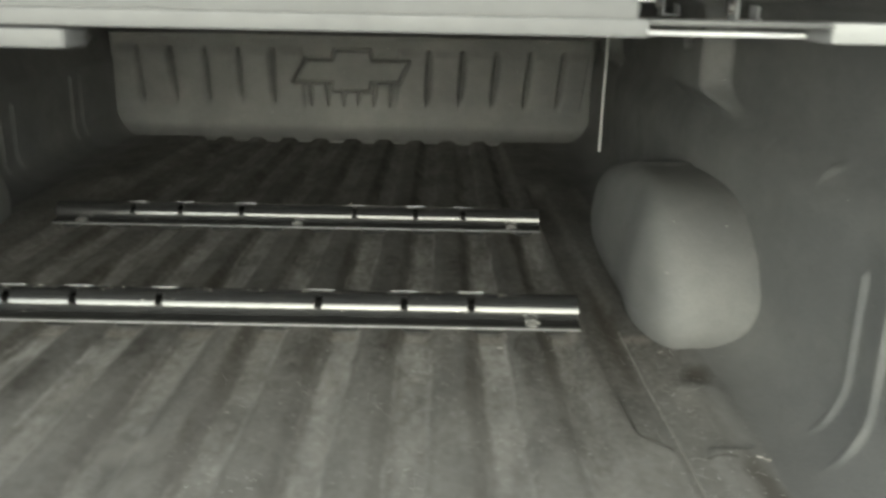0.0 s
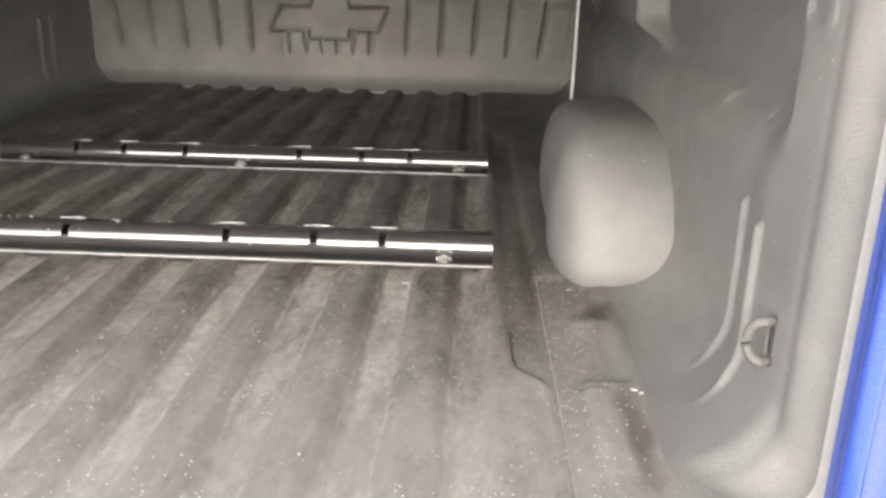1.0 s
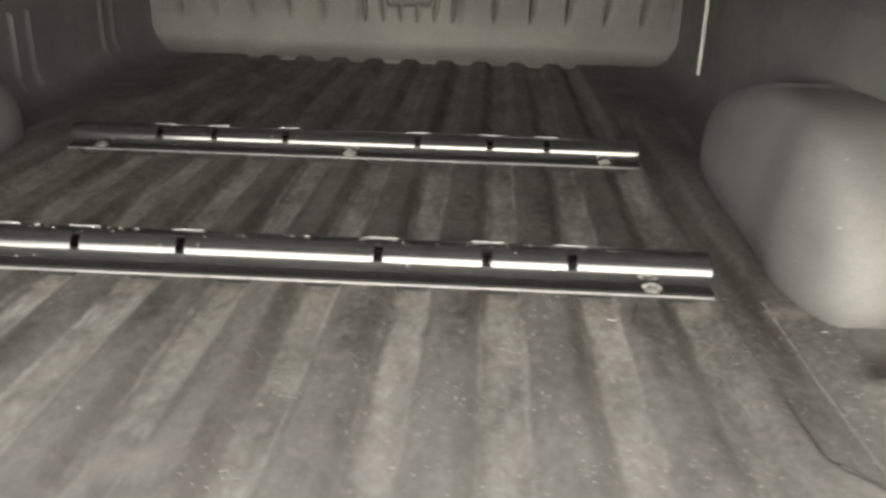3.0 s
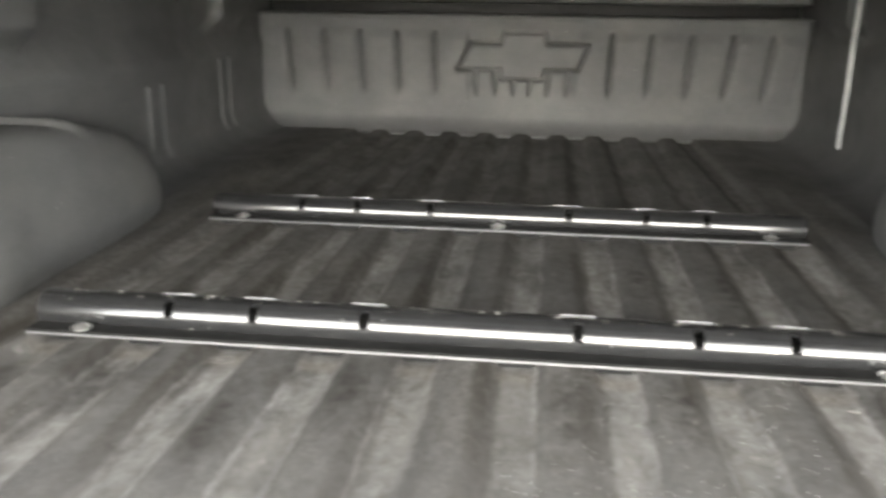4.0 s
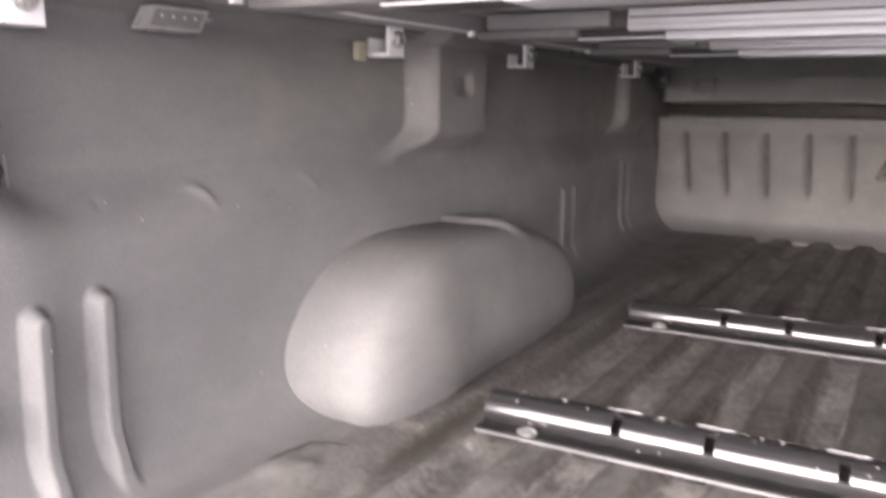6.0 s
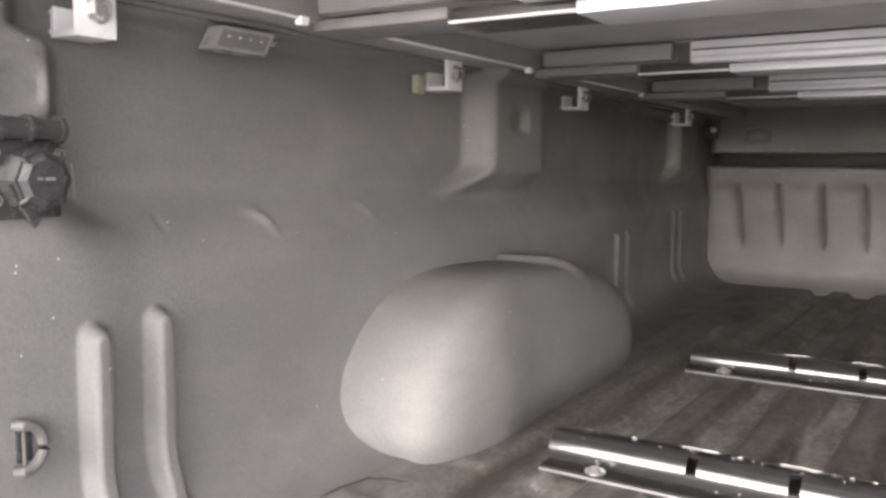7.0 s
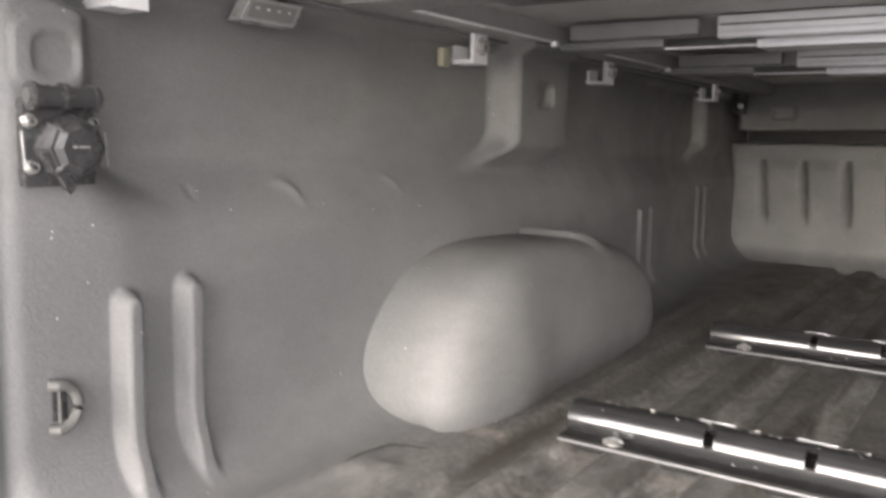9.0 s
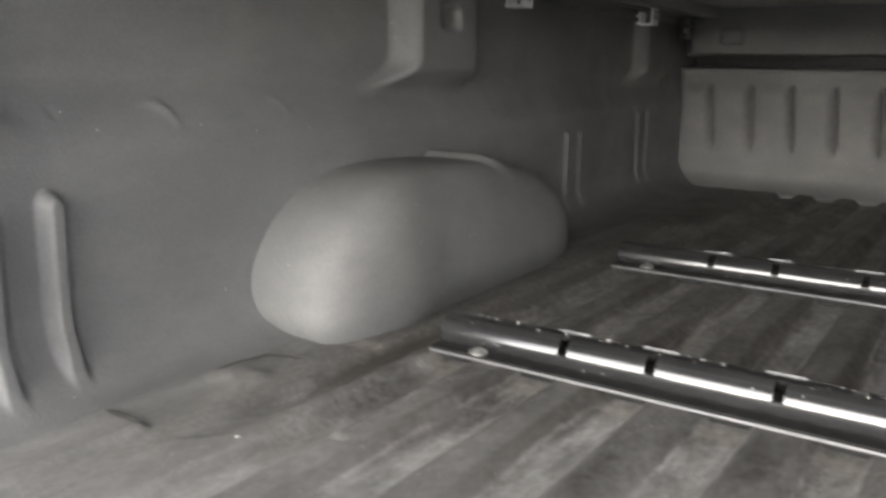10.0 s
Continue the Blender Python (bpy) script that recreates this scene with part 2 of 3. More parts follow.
# dark brown for the painted shade and dirt in floor creases
CREASE = plain("crease_dark", (0.085, 0.078, 0.07), 0.8, vary=0.4, scale=60)
# near-black that paints shade inside slots and gaps
HOLE = plain("recess_shade", (0.012, 0.012, 0.012), 0.6)
GROUND = plain("concrete", (0.765, 0.765, 0.755), 0.85, vary=0.3, scale=1.5)


# ---------------------------------------------------------------- mesh tools
def smooth(a, b, v):
    t = np.clip((np.asarray(v, float) - a) / (b - a), 0, 1)
    return t * t * (3 - 2 * t)


def mesh_of(name, verts, faces, mat, soft=True, angle=40):
    me = bpy.data.meshes.new(name)
    me.from_pydata(verts, [], faces)
    me.materials.append(mat)
    if soft:
        me.shade_smooth()
        me.set_sharp_from_angle(angle=radians(angle))
    return me


def grid(us, vs, place):
    """Vertices and faces of a sheet; place(U, V) gives the arrays X, Y, Z."""
    U, V = np.meshgrid(us, vs, indexing="ij")
    P = np.stack(place(U, V), -1).reshape(-1, 3)
    n, m = len(us), len(vs)
    k = np.arange(n * m).reshape(n, m)
    F = np.stack([k[:-1, :-1], k[1:, :-1], k[1:, 1:], k[:-1, 1:]], -1).reshape(-1, 4)
    return P, F, k


def slab(name, us, vs, place, back, mat, flip=False):
    """A shaped sheet with a flat back: back(P) moves its rim to the far side."""
    P, F, k = grid(us, vs, place)
    rim = np.concatenate([k[:, 0], k[-1, 1:], k[-2::-1, -1], k[0, -2:0:-1]])
    Q = back(P[rim].copy())
    base = len(P)
    j = np.arange(len(rim))
    side = np.stack([rim, rim[(j + 1) % len(rim)], base + (j + 1) % len(rim), base + j], -1)
    faces = [tuple(f) for f in F] + [tuple(f) for f in side] + [tuple(base + j[::-1])]
    if flip:
        faces = [f[::-1] for f in faces]
    me = mesh_of(name, np.concatenate([P, Q]).tolist(), [[int(i) for i in f] for f in faces], mat, angle=75)
    bm = bmesh.new()
    bm.from_mesh(me)
    bmesh.ops.recalc_face_normals(bm, faces=bm.faces)
    bm.to_mesh(me)
    bm.free()
    return new(name, me)


def box(bm, lo, hi, bevel=0.0):
    lo, hi = Vector(lo), Vector(hi)
    m = Matrix.Translation((lo + hi) / 2) @ Matrix.Diagonal((*(hi - lo), 1))
    vs = bmesh.ops.create_cube(bm, size=1, matrix=m)["verts"]
    if bevel:
        es = list({e for v in vs for e in v.link_edges})
        bmesh.ops.bevel(bm, geom=es, offset=bevel, segments=2, affect="EDGES", profile=0.6)
    return bm


def rod(bm, a, b, r, seg=16, r2=None):
    a, b = Vector(a), Vector(b)
    m = Matrix.Translation((a + b) / 2) @ (b - a).to_track_quat("Z", "Y").to_matrix().to_4x4()
    bmesh.ops.create_cone(bm, cap_ends=True, segments=seg, radius1=r, radius2=r if r2 is None else r2, depth=(b - a).length, matrix=m)
    return bm


def sweep(bm, points, r, seg=8):
    """A round wire along points."""
    rings = []
    pts = [Vector(p) for p in points]
    for i, p in enumerate(pts):
        d = (pts[min(i + 1, len(pts) - 1)] - pts[max(i - 1, 0)]).normalized()
        q = d.to_track_quat("Z", "Y")
        rings.append([bm.verts.new(p + q @ Vector((r * math.cos(a), r * math.sin(a), 0))) for a in (2 * math.pi * k / seg for k in range(seg))])
    for a, b in zip(rings, rings[1:]):
        for k in range(seg):
            bm.faces.new((a[k], a[(k + 1) % seg], b[(k + 1) % seg], b[k]))
    bm.faces.new(rings[0][::-1])
    bm.faces.new(rings[-1])
    return bm


def extrude(bm, outline, lift):
    """A prism: outline is a list of 3D points, lift the way it is drawn out."""
    a = [bm.verts.new(p) for p in outline]
    b = [bm.verts.new(Vector(p) + Vector(lift)) for p in outline]
    n = len(a)
    bm.faces.new(a[::-1])
    bm.faces.new(b)
    for i in range(n):
        bm.faces.new((a[i], a[(i + 1) % n], b[(i + 1) % n], b[i]))
    return bm


def part(name, bm, mat, parent=None, label="", soft=True):
    bmesh.ops.recalc_face_normals(bm, faces=bm.faces)
    me = bpy.data.meshes.new(name)
    bm.to_mesh(me)
    bm.free()
    me.materials.append(mat)
    if soft:
        me.shade_smooth()
        me.set_sharp_from_angle(angle=radians(35))
    ob = new(name, me)
    ob.parent = parent
    return tagged(ob, label)


def thing(name, label, category, group="", at=(0, 0, 0)):
    ob = tagged(new(name), label, category, group)
    ob.empty_display_size = 0.02
    ob.location = at
    return ob


B = bmesh.new

# ---------------------------------------------------------------- the bed
PERIOD, RIDGE, VALLEY = 0.1095, 0.006, -0.007
REAR, FRONT, TOP = -0.62, 1.74, 0.53


def floor_height(X, Y):
    ax = np.abs(X)
    w = 0.5 + 0.5 * np.clip(1.9 * np.cos(2 * np.pi * X / PERIOD), -1, 1)
    along = 1 - smooth(1.73, 1.76, Y)
    w = np.where(ax > 0.493, 0.0, w)
    w = 1 - (1 - w) * along * (1 - smooth(0.498, 0.520, ax))
    dip = smooth(0.528, 0.542, ax) * (1 - smooth(0.575, 0.592, ax)) * smooth(-0.36, -0.18, Y) * (1 - smooth(0.9, 1.0, Y)) * 0.8
    dip = np.maximum(dip, smooth(0.628, 0.660, ax) * (1 - smooth(0.650, 0.670, ax)) * (1 - smooth(-0.52, -0.37, Y)) * 0.4)
    dip = np.maximum(dip, np.exp(-((ax - 0.566) / 0.009) ** 2) * (1 - smooth(-0.44, -0.38, Y)) * 0.45)
    z = VALLEY + (RIDGE - VALLEY) * np.minimum(w, 1 - dip)
    # the margins lie lower beyond a curved ledge, with a bead at the rear and a boss before each housing
    ledge = 0.540 + 0.037 * smooth(-0.345, -0.400, Y)
    low = smooth(ledge - 0.005, ledge + 0.004, ax) * (1 - smooth(0.650, 0.674, ax)) * smooth(1.0, 0.9, Y)
    low = low * (1 - smooth(0.612, 0.622, ax) * smooth(-0.377, -0.385, Y))
    z = z - 0.0065 * low
    z = z + 0.008 * np.exp(-((ax - 0.643) / 0.024) ** 2) * np.where(Y > -0.225, np.exp(-((Y + 0.225) / 0.020) ** 2), np.exp(-((Y + 0.225) / 0.05) ** 2))
    return z


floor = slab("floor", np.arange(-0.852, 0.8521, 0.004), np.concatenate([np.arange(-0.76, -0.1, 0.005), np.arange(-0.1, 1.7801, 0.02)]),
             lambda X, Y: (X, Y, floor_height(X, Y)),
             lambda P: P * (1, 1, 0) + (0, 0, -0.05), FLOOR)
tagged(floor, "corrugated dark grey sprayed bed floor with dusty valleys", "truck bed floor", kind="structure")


def side_depth(Y, Z, s=-1):
    """Distance of a bed side's inner face from the middle line."""
    lower = 0.756 + 0.010 * smooth(-0.46, -0.36, Y) + 0.058 * smooth(0.6, 1.6, Y)
    upper = 0.803 + 0.046 * smooth(0.6, 1.5, Y)
    recess = smooth(0.245, 0.330, Z) * smooth(-0.485 - 0.035 * smooth(0.446, 0.460, Z), -0.44 - 0.035 * smooth(0.446, 0.460, Z) + 0.08 * smooth(0.33, 0.27, Z), Y)
    d = lower + (upper - lower) * recess
    # rolled lip under the rail
    d = d - 0.022 * smooth(0.478, 0.492, Z) * smooth(-0.47, -0.44, Y)
    # two upright pilasters with a flared foot
    for y0, y1 in ((0.245, 0.425), (1.38, 1.56)):
        foot = 0.13 * smooth(0.375, 0.295, Z) ** 2
        p = smooth(y0 - foot - 0.005, y0 + 0.019 - foot * 0.5, Y) * (1 - smooth(y1, y1 + 0.02, Y)) * smooth(0.295, 0.345, Z)
        d = d - (0.05 if y0 < 1 else 0.036) * p
    slot = (np.abs((Y - 0.345) / 0.030) ** 4 + np.abs((Z - 0.423) / 0.020) ** 4) ** 0.25
    d = d + 0.014 * (1 - smooth(0.82, 1.02, slot))
    # upright ribs
    for y0, half, low, high, rise in ((-0.448, 0.0155, -0.1, 0.212, 0.017), (-0.374, 0.0155, -0.1, 0.216, 0.017), (0.835, 0.008, 0.04, 0.21, 0.006),
                                      (0.92, 0.008, 0.04, 0.21, 0.006), (1.36, 0.008, 0.04, 0.24, 0.006), (1.44, 0.008, 0.04, 0.24, 0.006)):
        half = half if s < 0 or half < 0.01 else half * 0.6
        cap = np.sqrt((np.maximum(Z - (high - half), 0)) ** 2 + (np.maximum(low + half - Z, 0)) ** 2 + (Y - y0) ** 2) / half
        d = d - rise * (1.12 if s < 0 else 0.38) * (1 - smooth(0.4 if s < 0 else 0.1, 1.0, cap)) * smooth(0.010, 0.055, Z)
        if s < 0 and half > 0.01:
            d = d + 0.007 * np.exp(-((Y - y0 - half - 0.003) / 0.0042) ** 2) * (1 - smooth(high - 0.02, high - 0.004, Z)) * smooth(0.018, 0.05, Z)
    # small pressed crescents on the shoulder
    for y0, z0, bend, rise, long in ((-0.210, 0.293, -1.0, 0.007, 0.019), (-0.348, 0.292, -1.4, -0.003, 0.0065), (-0.020, 0.294, -1.0, 0.004, 0.016)):
        a = (Y - y0) * 0.8 + (Z - z0) * 0.6 * bend
        b = (Z - z0) * 0.8 - (Y - y0) * 0.6 * bend + 14 * a * a
        d = d - rise * np.exp(-(a / long) ** 2 - (b / 0.0044) ** 2)
    # rounded square recess over the power socket
    q = (((Y + 0.510) / 0.029) ** 4 + ((Z - 0.411) / 0.025) ** 4) ** 0.25
    dish = (np.abs((Y + 0.505) / 0.0205) ** 3.5 + np.abs((Z - 0.410) / 0.0160) ** 3.5) ** (1 / 3.5)
    d = d - 0.0020 * (1 - smooth(1.06, 1.13, q)) + 0.005 * (1 - smooth(0.86, 1.03, dish))
    # groove before the tailgate post, and the post's outward chamfer
    d = d + (0.006 if s < 0 else 0.001) * np.exp(-((Y + 0.557) / 0.009) ** 2)
    d = d + (0.008 if s < 0 else 0.013) * smooth(-0.568, -0.618, Y)
    # fillet into the floor
    r = 0.045 + 0.040 * smooth(-0.60, -0.53, Y)
    k = np.clip((r + RIDGE - Z) / r, 0, 1)
    return d - r * (1 - np.sqrt(np.maximum(1 - k * k, 0)))


side_y = np.concatenate([np.arange(REAR, -0.56, 0.004), np.arange(-0.56, -0.335, 0.0025), np.arange(-0.335, 0.5, 0.0048), np.arange(0.5, 1.95, 0.008)])
side_y = side_y[np.concatenate([[True], np.diff(side_y) > 0.0012])]
side_z = np.concatenate([[-0.01, 0.003, 0.006, 0.0066, 0.0075, 0.009, 0.011, 0.0135], np.arange(0.017, TOP + 0.001, 0.0042)])
for name, s in (("wall_left", -1), ("wall_right", 1)):
    wall = slab(name, side_y, side_z, lambda Y, Z: (s * side_depth(Y, np.maximum(Z, 0.006), s), Y, Z),
                lambda P: P * (0, 1, 1) + (s * 0.91, 0, 0), LINER)
    tagged(wall, "dark grey sprayed steel bed side with pressed ribs", "truck bed side", kind="structure")

# bow-tie shaped badge pressed into the front panel
BADGE = [(-0.200, 0.197), (-0.070, 0.197), (-0.070, 0.169), (0.056, 0.169), (0.062, 0.197), (0.158, 0.200), (0.187, 0.267),
         (0.064, 0.268), (0.056, 0.300), (-0.059, 0.300), (-0.070, 0.269), (-0.158, 0.269)]


def badge_distance(X, Z):
    best = np.full(X.shape, 9.0)
    inside = np.zeros(X.shape, bool)
    for (ax, az), (bx, bz) in zip(BADGE, BADGE[1:] + BADGE[:1]):
        t = np.clip(((X - ax) * (bx - ax) + (Z - az) * (bz - az)) / ((bx - ax) ** 2 + (bz - az) ** 2), 0, 1)
        best = np.minimum(best, np.hypot(X - ax - t * (bx - ax), Z - az - t * (bz - az)))
        cross = (az > Z) != (bz > Z)
        with np.errstate(divide="ignore", invalid="ignore"):
            inside ^= cross & (X < (bx - ax) * (Z - az) / (bz - az) + ax)
    return np.where(inside, -best, best)


def front_depth(X, Z):
    y = FRONT + 0.05 * smooth(0.812, 0.852, np.abs(X)) ** 2
    # convex ribs between slanting grooves that run out to a point at the foot
    u = (np.abs(X + 0.008) / (1 + 0.15 * (Z - 0.215)) - 0.264) / 0.1145
    cell = (u > -0.9) & (u < 4.75)
    lean = u - np.floor(u)
    flute = np.where(cell, np.minimum(smooth(0.0, 0.22, lean), 1 - 0.75 * smooth(0.25, 1.0, lean)), 0.0) * smooth(0.085, 0.175, Z) * (1 - smooth(0.278, 0.320, Z))
    near = np.abs(u - np.clip(np.round(u), 0, 4)) * 0.1145
    w = 0.0025 + 0.003 * smooth(0.12, 0.17, Z)
    cut = np.exp(-(near / w) ** 2) * smooth(0.112, 0.145, Z) * (1 - smooth(0.290, 0.312, Z))
    for x0 in (0.03, 0.085, 0.142):
        cut = np.maximum(cut, np.exp(-((np.abs(X + 0.008) - x0 + 0.08 * (0.19 - Z)) / (0.0025 + 0.004 * smooth(0.115, 0.16, Z))) ** 2) * smooth(0.11, 0.125, Z) * (1 - smooth(0.185, 0.2, Z)))
    e = badge_distance(X, Z)
    y = y + (0.022 * cut - 0.015 * flute) * smooth(0.004, 0.012, e)
    y = y - 0.005 * (1 - smooth(-0.005, 0.0, e)) + 0.018 * np.exp(-((e - 0.0045) / 0.0042) ** 2)
    y = y - 0.05 * np.clip((0.05 - Z) / 0.05, 0, 1) ** 2
    y = y - 0.006 * np.exp(-((Z - 0.349) / 0.006) ** 2)
    y = y + 0.16 * smooth(0.354, 0.358, Z) - 0.12 * smooth(0.391, 0.395, Z)
    # small slotted hole in the header
    for x0 in (-0.70, 0.70, 0.0):
        q = (((X - x0) / 0.032) ** 4 + ((Z - 0.448) / 0.02) ** 4) ** 0.25
        y = y + 0.006 * np.exp(-((q - 1) / 0.14) ** 2)
    return y


front = slab("wall_front", np.arange(-0.86, 0.8601, 0.0032), np.arange(-0.01, TOP + 0.001, 0.0034),
             lambda X, Z: (X, front_depth(X, Z), Z), lambda P: P * (1, 0, 1) + (0, 1.95, 0), LINER)
tagged(front, "dark grey fluted front bed panel with a pressed badge", "truck bed front", kind="structure")

# near-black strip added as the shade of the slot above the panel
bm = B()
box(bm, (-0.80, 1.775, 0.3585), (0.80, 1.79, 0.3905), 0.003)
tagged(part("front_slot_shade", bm, HOLE), "dark strip painting the shade in the slot over the front panel", "seal", kind="structure")


def wheel_well(s):
    """Rounded wheel housing standing on the floor against the bed side."""
    verts, faces = [], []
    rows, cols = 80, 192
    for i in range(rows + 1):
        el = math.pi / 2 * i / rows
        for j in range(cols):
            az = 2 * math.pi * j / cols
            d = (math.sin(az) * math.cos(el), -math.cos(az) * math.cos(el), math.sin(el))
            wide = 0.112 if d[0] < 0 else 0.16
            half = 0.265 if d[1] < 0 else 0.485
            py, pz = (2.5, 2.2)[d[1] > 0], 2.3 + 0.6 * float(smooth(-0.2, 0.5, d[1]))
            lo, hi = 0.0, 2.0
            for _ in range(28):
                r = (lo + hi) / 2
                f = abs(r * d[0] / wide) ** 5.0 + abs(r * d[1] / half) ** py + abs(r * d[2] / 0.215) ** pz
                lo, hi = (r, hi) if f < 1 else (lo, r)
            x, y, z = (lo * c for c in d)
            # pressed step over the crown, and a tucked-in foot
            side = -0.8 * (x + 0.017) - 0.6 * (y - 0.105)
            step = (0.011 if s < 0 else 0.004) * float(smooth(0.008, -0.006, side)) * float(smooth(0.130, 0.152, y)) * float(smooth(0.09, 0.15, z)) * float(smooth(0.24, 0.165, y))
            tuck = 1 - 0.10 * max(0.0, 1 - z / 0.055) ** 2
            if x < 0:
                x *= 1 - 0.13 * float(smooth(-0.14, 0.03, y)) * float(smooth(0.0, 0.06, -x))
            verts.append((s * (0.713 + x * tuck), 0.150 + y * (tuck if y < 0 else 1), z + step - 0.010))
    for i in range(rows):
        for j in range(cols):
            a, b = i * cols + j, i * cols + (j + 1) % cols
            faces.append((a, b, b + cols, a + cols))
    me = mesh_of("wheel_well", verts, faces, LINER, angle=80)
    bm = bmesh.new()
    bm.from_mesh(me)
    bmesh.ops.remove_doubles(bm, verts=bm.verts, dist=1e-5)
    bmesh.ops.recalc_face_normals(bm, faces=bm.faces)
    bm.to_mesh(me)
    bm.free()
    return tagged(new("wheel_well", me), "rounded dark grey sprayed wheel housing beside the floor", "wheel well", "wheel wells", "structure")


for s in (-1, 1):
    wheel_well(s)


def bedside(s):
    """Outer blue body side with its rounded rear corner."""
    line = [(0.777, -0.605), (0.777, -0.628), (0.779, -0.638), (0.785, -0.645), (0.792, -0.6465), (0.799, -0.643), (0.808, -0.636), (0.822, -0.630), (0.845, -0.6255), (0.90, -0.6235),
            (0.94, -0.618), (0.960, -0.595), (0.968, -0.54), (0.975, 0.2), (0.975, 1.85), (0.915, 1.85), (0.915, -0.605)]
    levels = [(-0.35, 0.0), (0.0, 0.012), (0.15, 0.016), (0.35, 0.012), (0.50, 0.004), (0.56, -0.01), (0.575, -0.03)]
    bm = B()
    rings = []
    for z, out in levels:
        rings.append([bm.verts.new((s * (x + (out if x > 0.93 else 0)), y, z)) for x, y in line])
    n = len(line)
    for a, b in zip(rings, rings[1:]):
        for i in range(n):
            bm.faces.new((a[i], a[(i + 1) % n], b[(i + 1) % n], b[i]))
    bm.faces.new(rings[0][::-1])
    bm.faces.new(rings[-1])
    t = thing("bedside_panel", "glossy blue painted body side with rounded rear corner", "body panel", "body sides")
    part("outer_skin", bm, BLUE, t)
    bm = B()
    rod(bm, (s * 0.7835, -0.6415, -0.35), (s * 0.7835, -0.6415, 0.555), 0.0085, 20)
    part("rolled_edge", bm, BLUE, t)
    return t


for s in (-1, 1):
    bedside(s)

bm = B()
box(bm, (-300, -300, -0.95), (300, 300, -0.85))
ground = tagged(part("ground", bm, GROUND, soft=False), "pale concrete driveway under the truck", "ground", kind="structure")


# ---------------------------------------------------------------- folding cover overhead
def beam(parent, name, x0, x1, y0, y1, z0, z1, mat, label="", under=None, both=True):
    """A length of hinge beam, and its mirror image on the other side."""
    made = []
    for s in ((-1, 1) if both else (1,)):
        bm = B()
        box(bm, (min(s * x0, s * x1), y0, z0), (max(s * x0, s * x1), y1, z1), 0.0022)
        made.append(part(name, bm, mat, under or parent, label))
    return made


def hinge(parent, y):
    """Two folding beams hung under the cover: bright middles, open pockets, grey end caps."""
    beam(parent, "end_cap", 0.500, 0.700, y, y + 0.022, 0.5035, 0.526, CAP, "grey plastic end cap")
    rear = beam(parent, "cross_bar", -0.473, 0.473, y, y + 0.022, 0.4965, 0.527, BAR, "bright aluminium cross bar", both=False)[0]
    beam(parent, "seam_line", -0.470, 0.470, y - 0.0015, y + 0.002, 0.5135, 0.5155, DARK, under=rear, both=False)
    beam(parent, "bead", -0.470, 0.470, y - 0.003, y + 0.002, 0.4975, 0.5055, BAR, under=rear, both=False)
    y += 0.0245
    beam(parent, "end_cap", 0.558, 0.728, y, y + 0.075, 0.4910, 0.5030, CAP, "grey plastic end cap")
    beam(parent, "pocket_lip", 0.425, 0.5575, y, y + 0.004, 0.4865, 0.4885, ALU)
    beam(parent, "pocket", 0.425, 0.5575, y + 0.010, y + 0.075, 0.4865, 0.503, DARK)
    beam(parent, "cross_bar", -0.4245, 0.4245, y, y + 0.075, 0.4840, 0.4960, BAR, "bright aluminium cross bar", both=False)


def bar(parent, y0, y1, z, first, inner, outer):
    """Rear latch bar with an open pocket at either end."""
    beam(parent, "cross_bar", -first, first, y0, y1, z, z + 0.0125, DULL, "dusty aluminium cross bar", both=False)
    beam(parent, "end_cap", inner, outer, y0 + 0.004, y1, z - 0.002, z + 0.0125, CAP, "grey plastic end cap")
    beam(parent, "pocket_lip", first, inner, y1 - 0.006, y1, z, z + 0.004, ALU)
    beam(parent, "pocket", first, inner, y0, y1, z + 0.008, z + 0.0125, DARK)


cover = thing("tonneau_cover", "dark folding hard cover closed over the bed on bright cross bars", "bed cover", at=(0, 0, 0))
SEAMS = [-0.64, -0.191, 0.3375, 0.8455, 1.96]
for a, b in zip(SEAMS, SEAMS[1:]):
    bm = B()
    box(bm, (-0.90, a + 0.0015, 0.5305), (0.90, b - 0.0015, 0.558), 0.001)
    part("cover_panel", bm, PANEL, cover)
for y in (-0.2145, 0.314, 0.822):
    hinge(cover, y)
# rear latch bar
bar(cover, -0.635, -0.585, 0.463, 0.447, 0.575, 0.735)
bm = B()
box(bm, (-0.44, -0.630, 0.4745), (0.44, -0.59, 0.524), 0.002)
part("latch_rail", bm, DULL, cover)
bm = B()
box(bm, (-0.15, -0.640, 0.448), (0.045, -0.60, 0.4615), 0.003)
part("latch", bm, DULL, cover)
for s in (-1, 1):
    bm = B()
    for a, b in ((-0.60, -0.215), (-0.115, 0.302), (0.458, 0.812)):
        box(bm, (min(s * 0.714, s * 0.7205), a, 0.4985), (max(s * 0.714, s * 0.7205), b, 0.5018), 0.001)
        box(bm, (min(s * 0.711, s * 0.7208), b - 0.012, 0.4925), (max(s * 0.711, s * 0.7208), b + 0.001, 0.5022), 0.002)
    part("edge_trim", bm, ALU, cover)

for s in (-1, 1):
    bm = B()
    box(bm, (min(s * 0.722, s * 0.786), REAR, 0.499), (max(s * 0.722, s * 0.786), 1.72, 0.5295), 0.003)
    rail = thing("side_rail", "", "")
    part("rail_body", bm, RAIL_GREY, rail)
    bm = B()
    box(bm, (min(s * 0.770, s * 0.789), REAR, 0.4935), (max(s * 0.770, s * 0.789), 1.72, 0.4988), 0.002)
    part("rubber_seal", bm, GREY, rail, "grey rubber seal strip")
    tagged(rail, "grey metal cover rail clamped along the bed side", "cover rail", "cover rails")


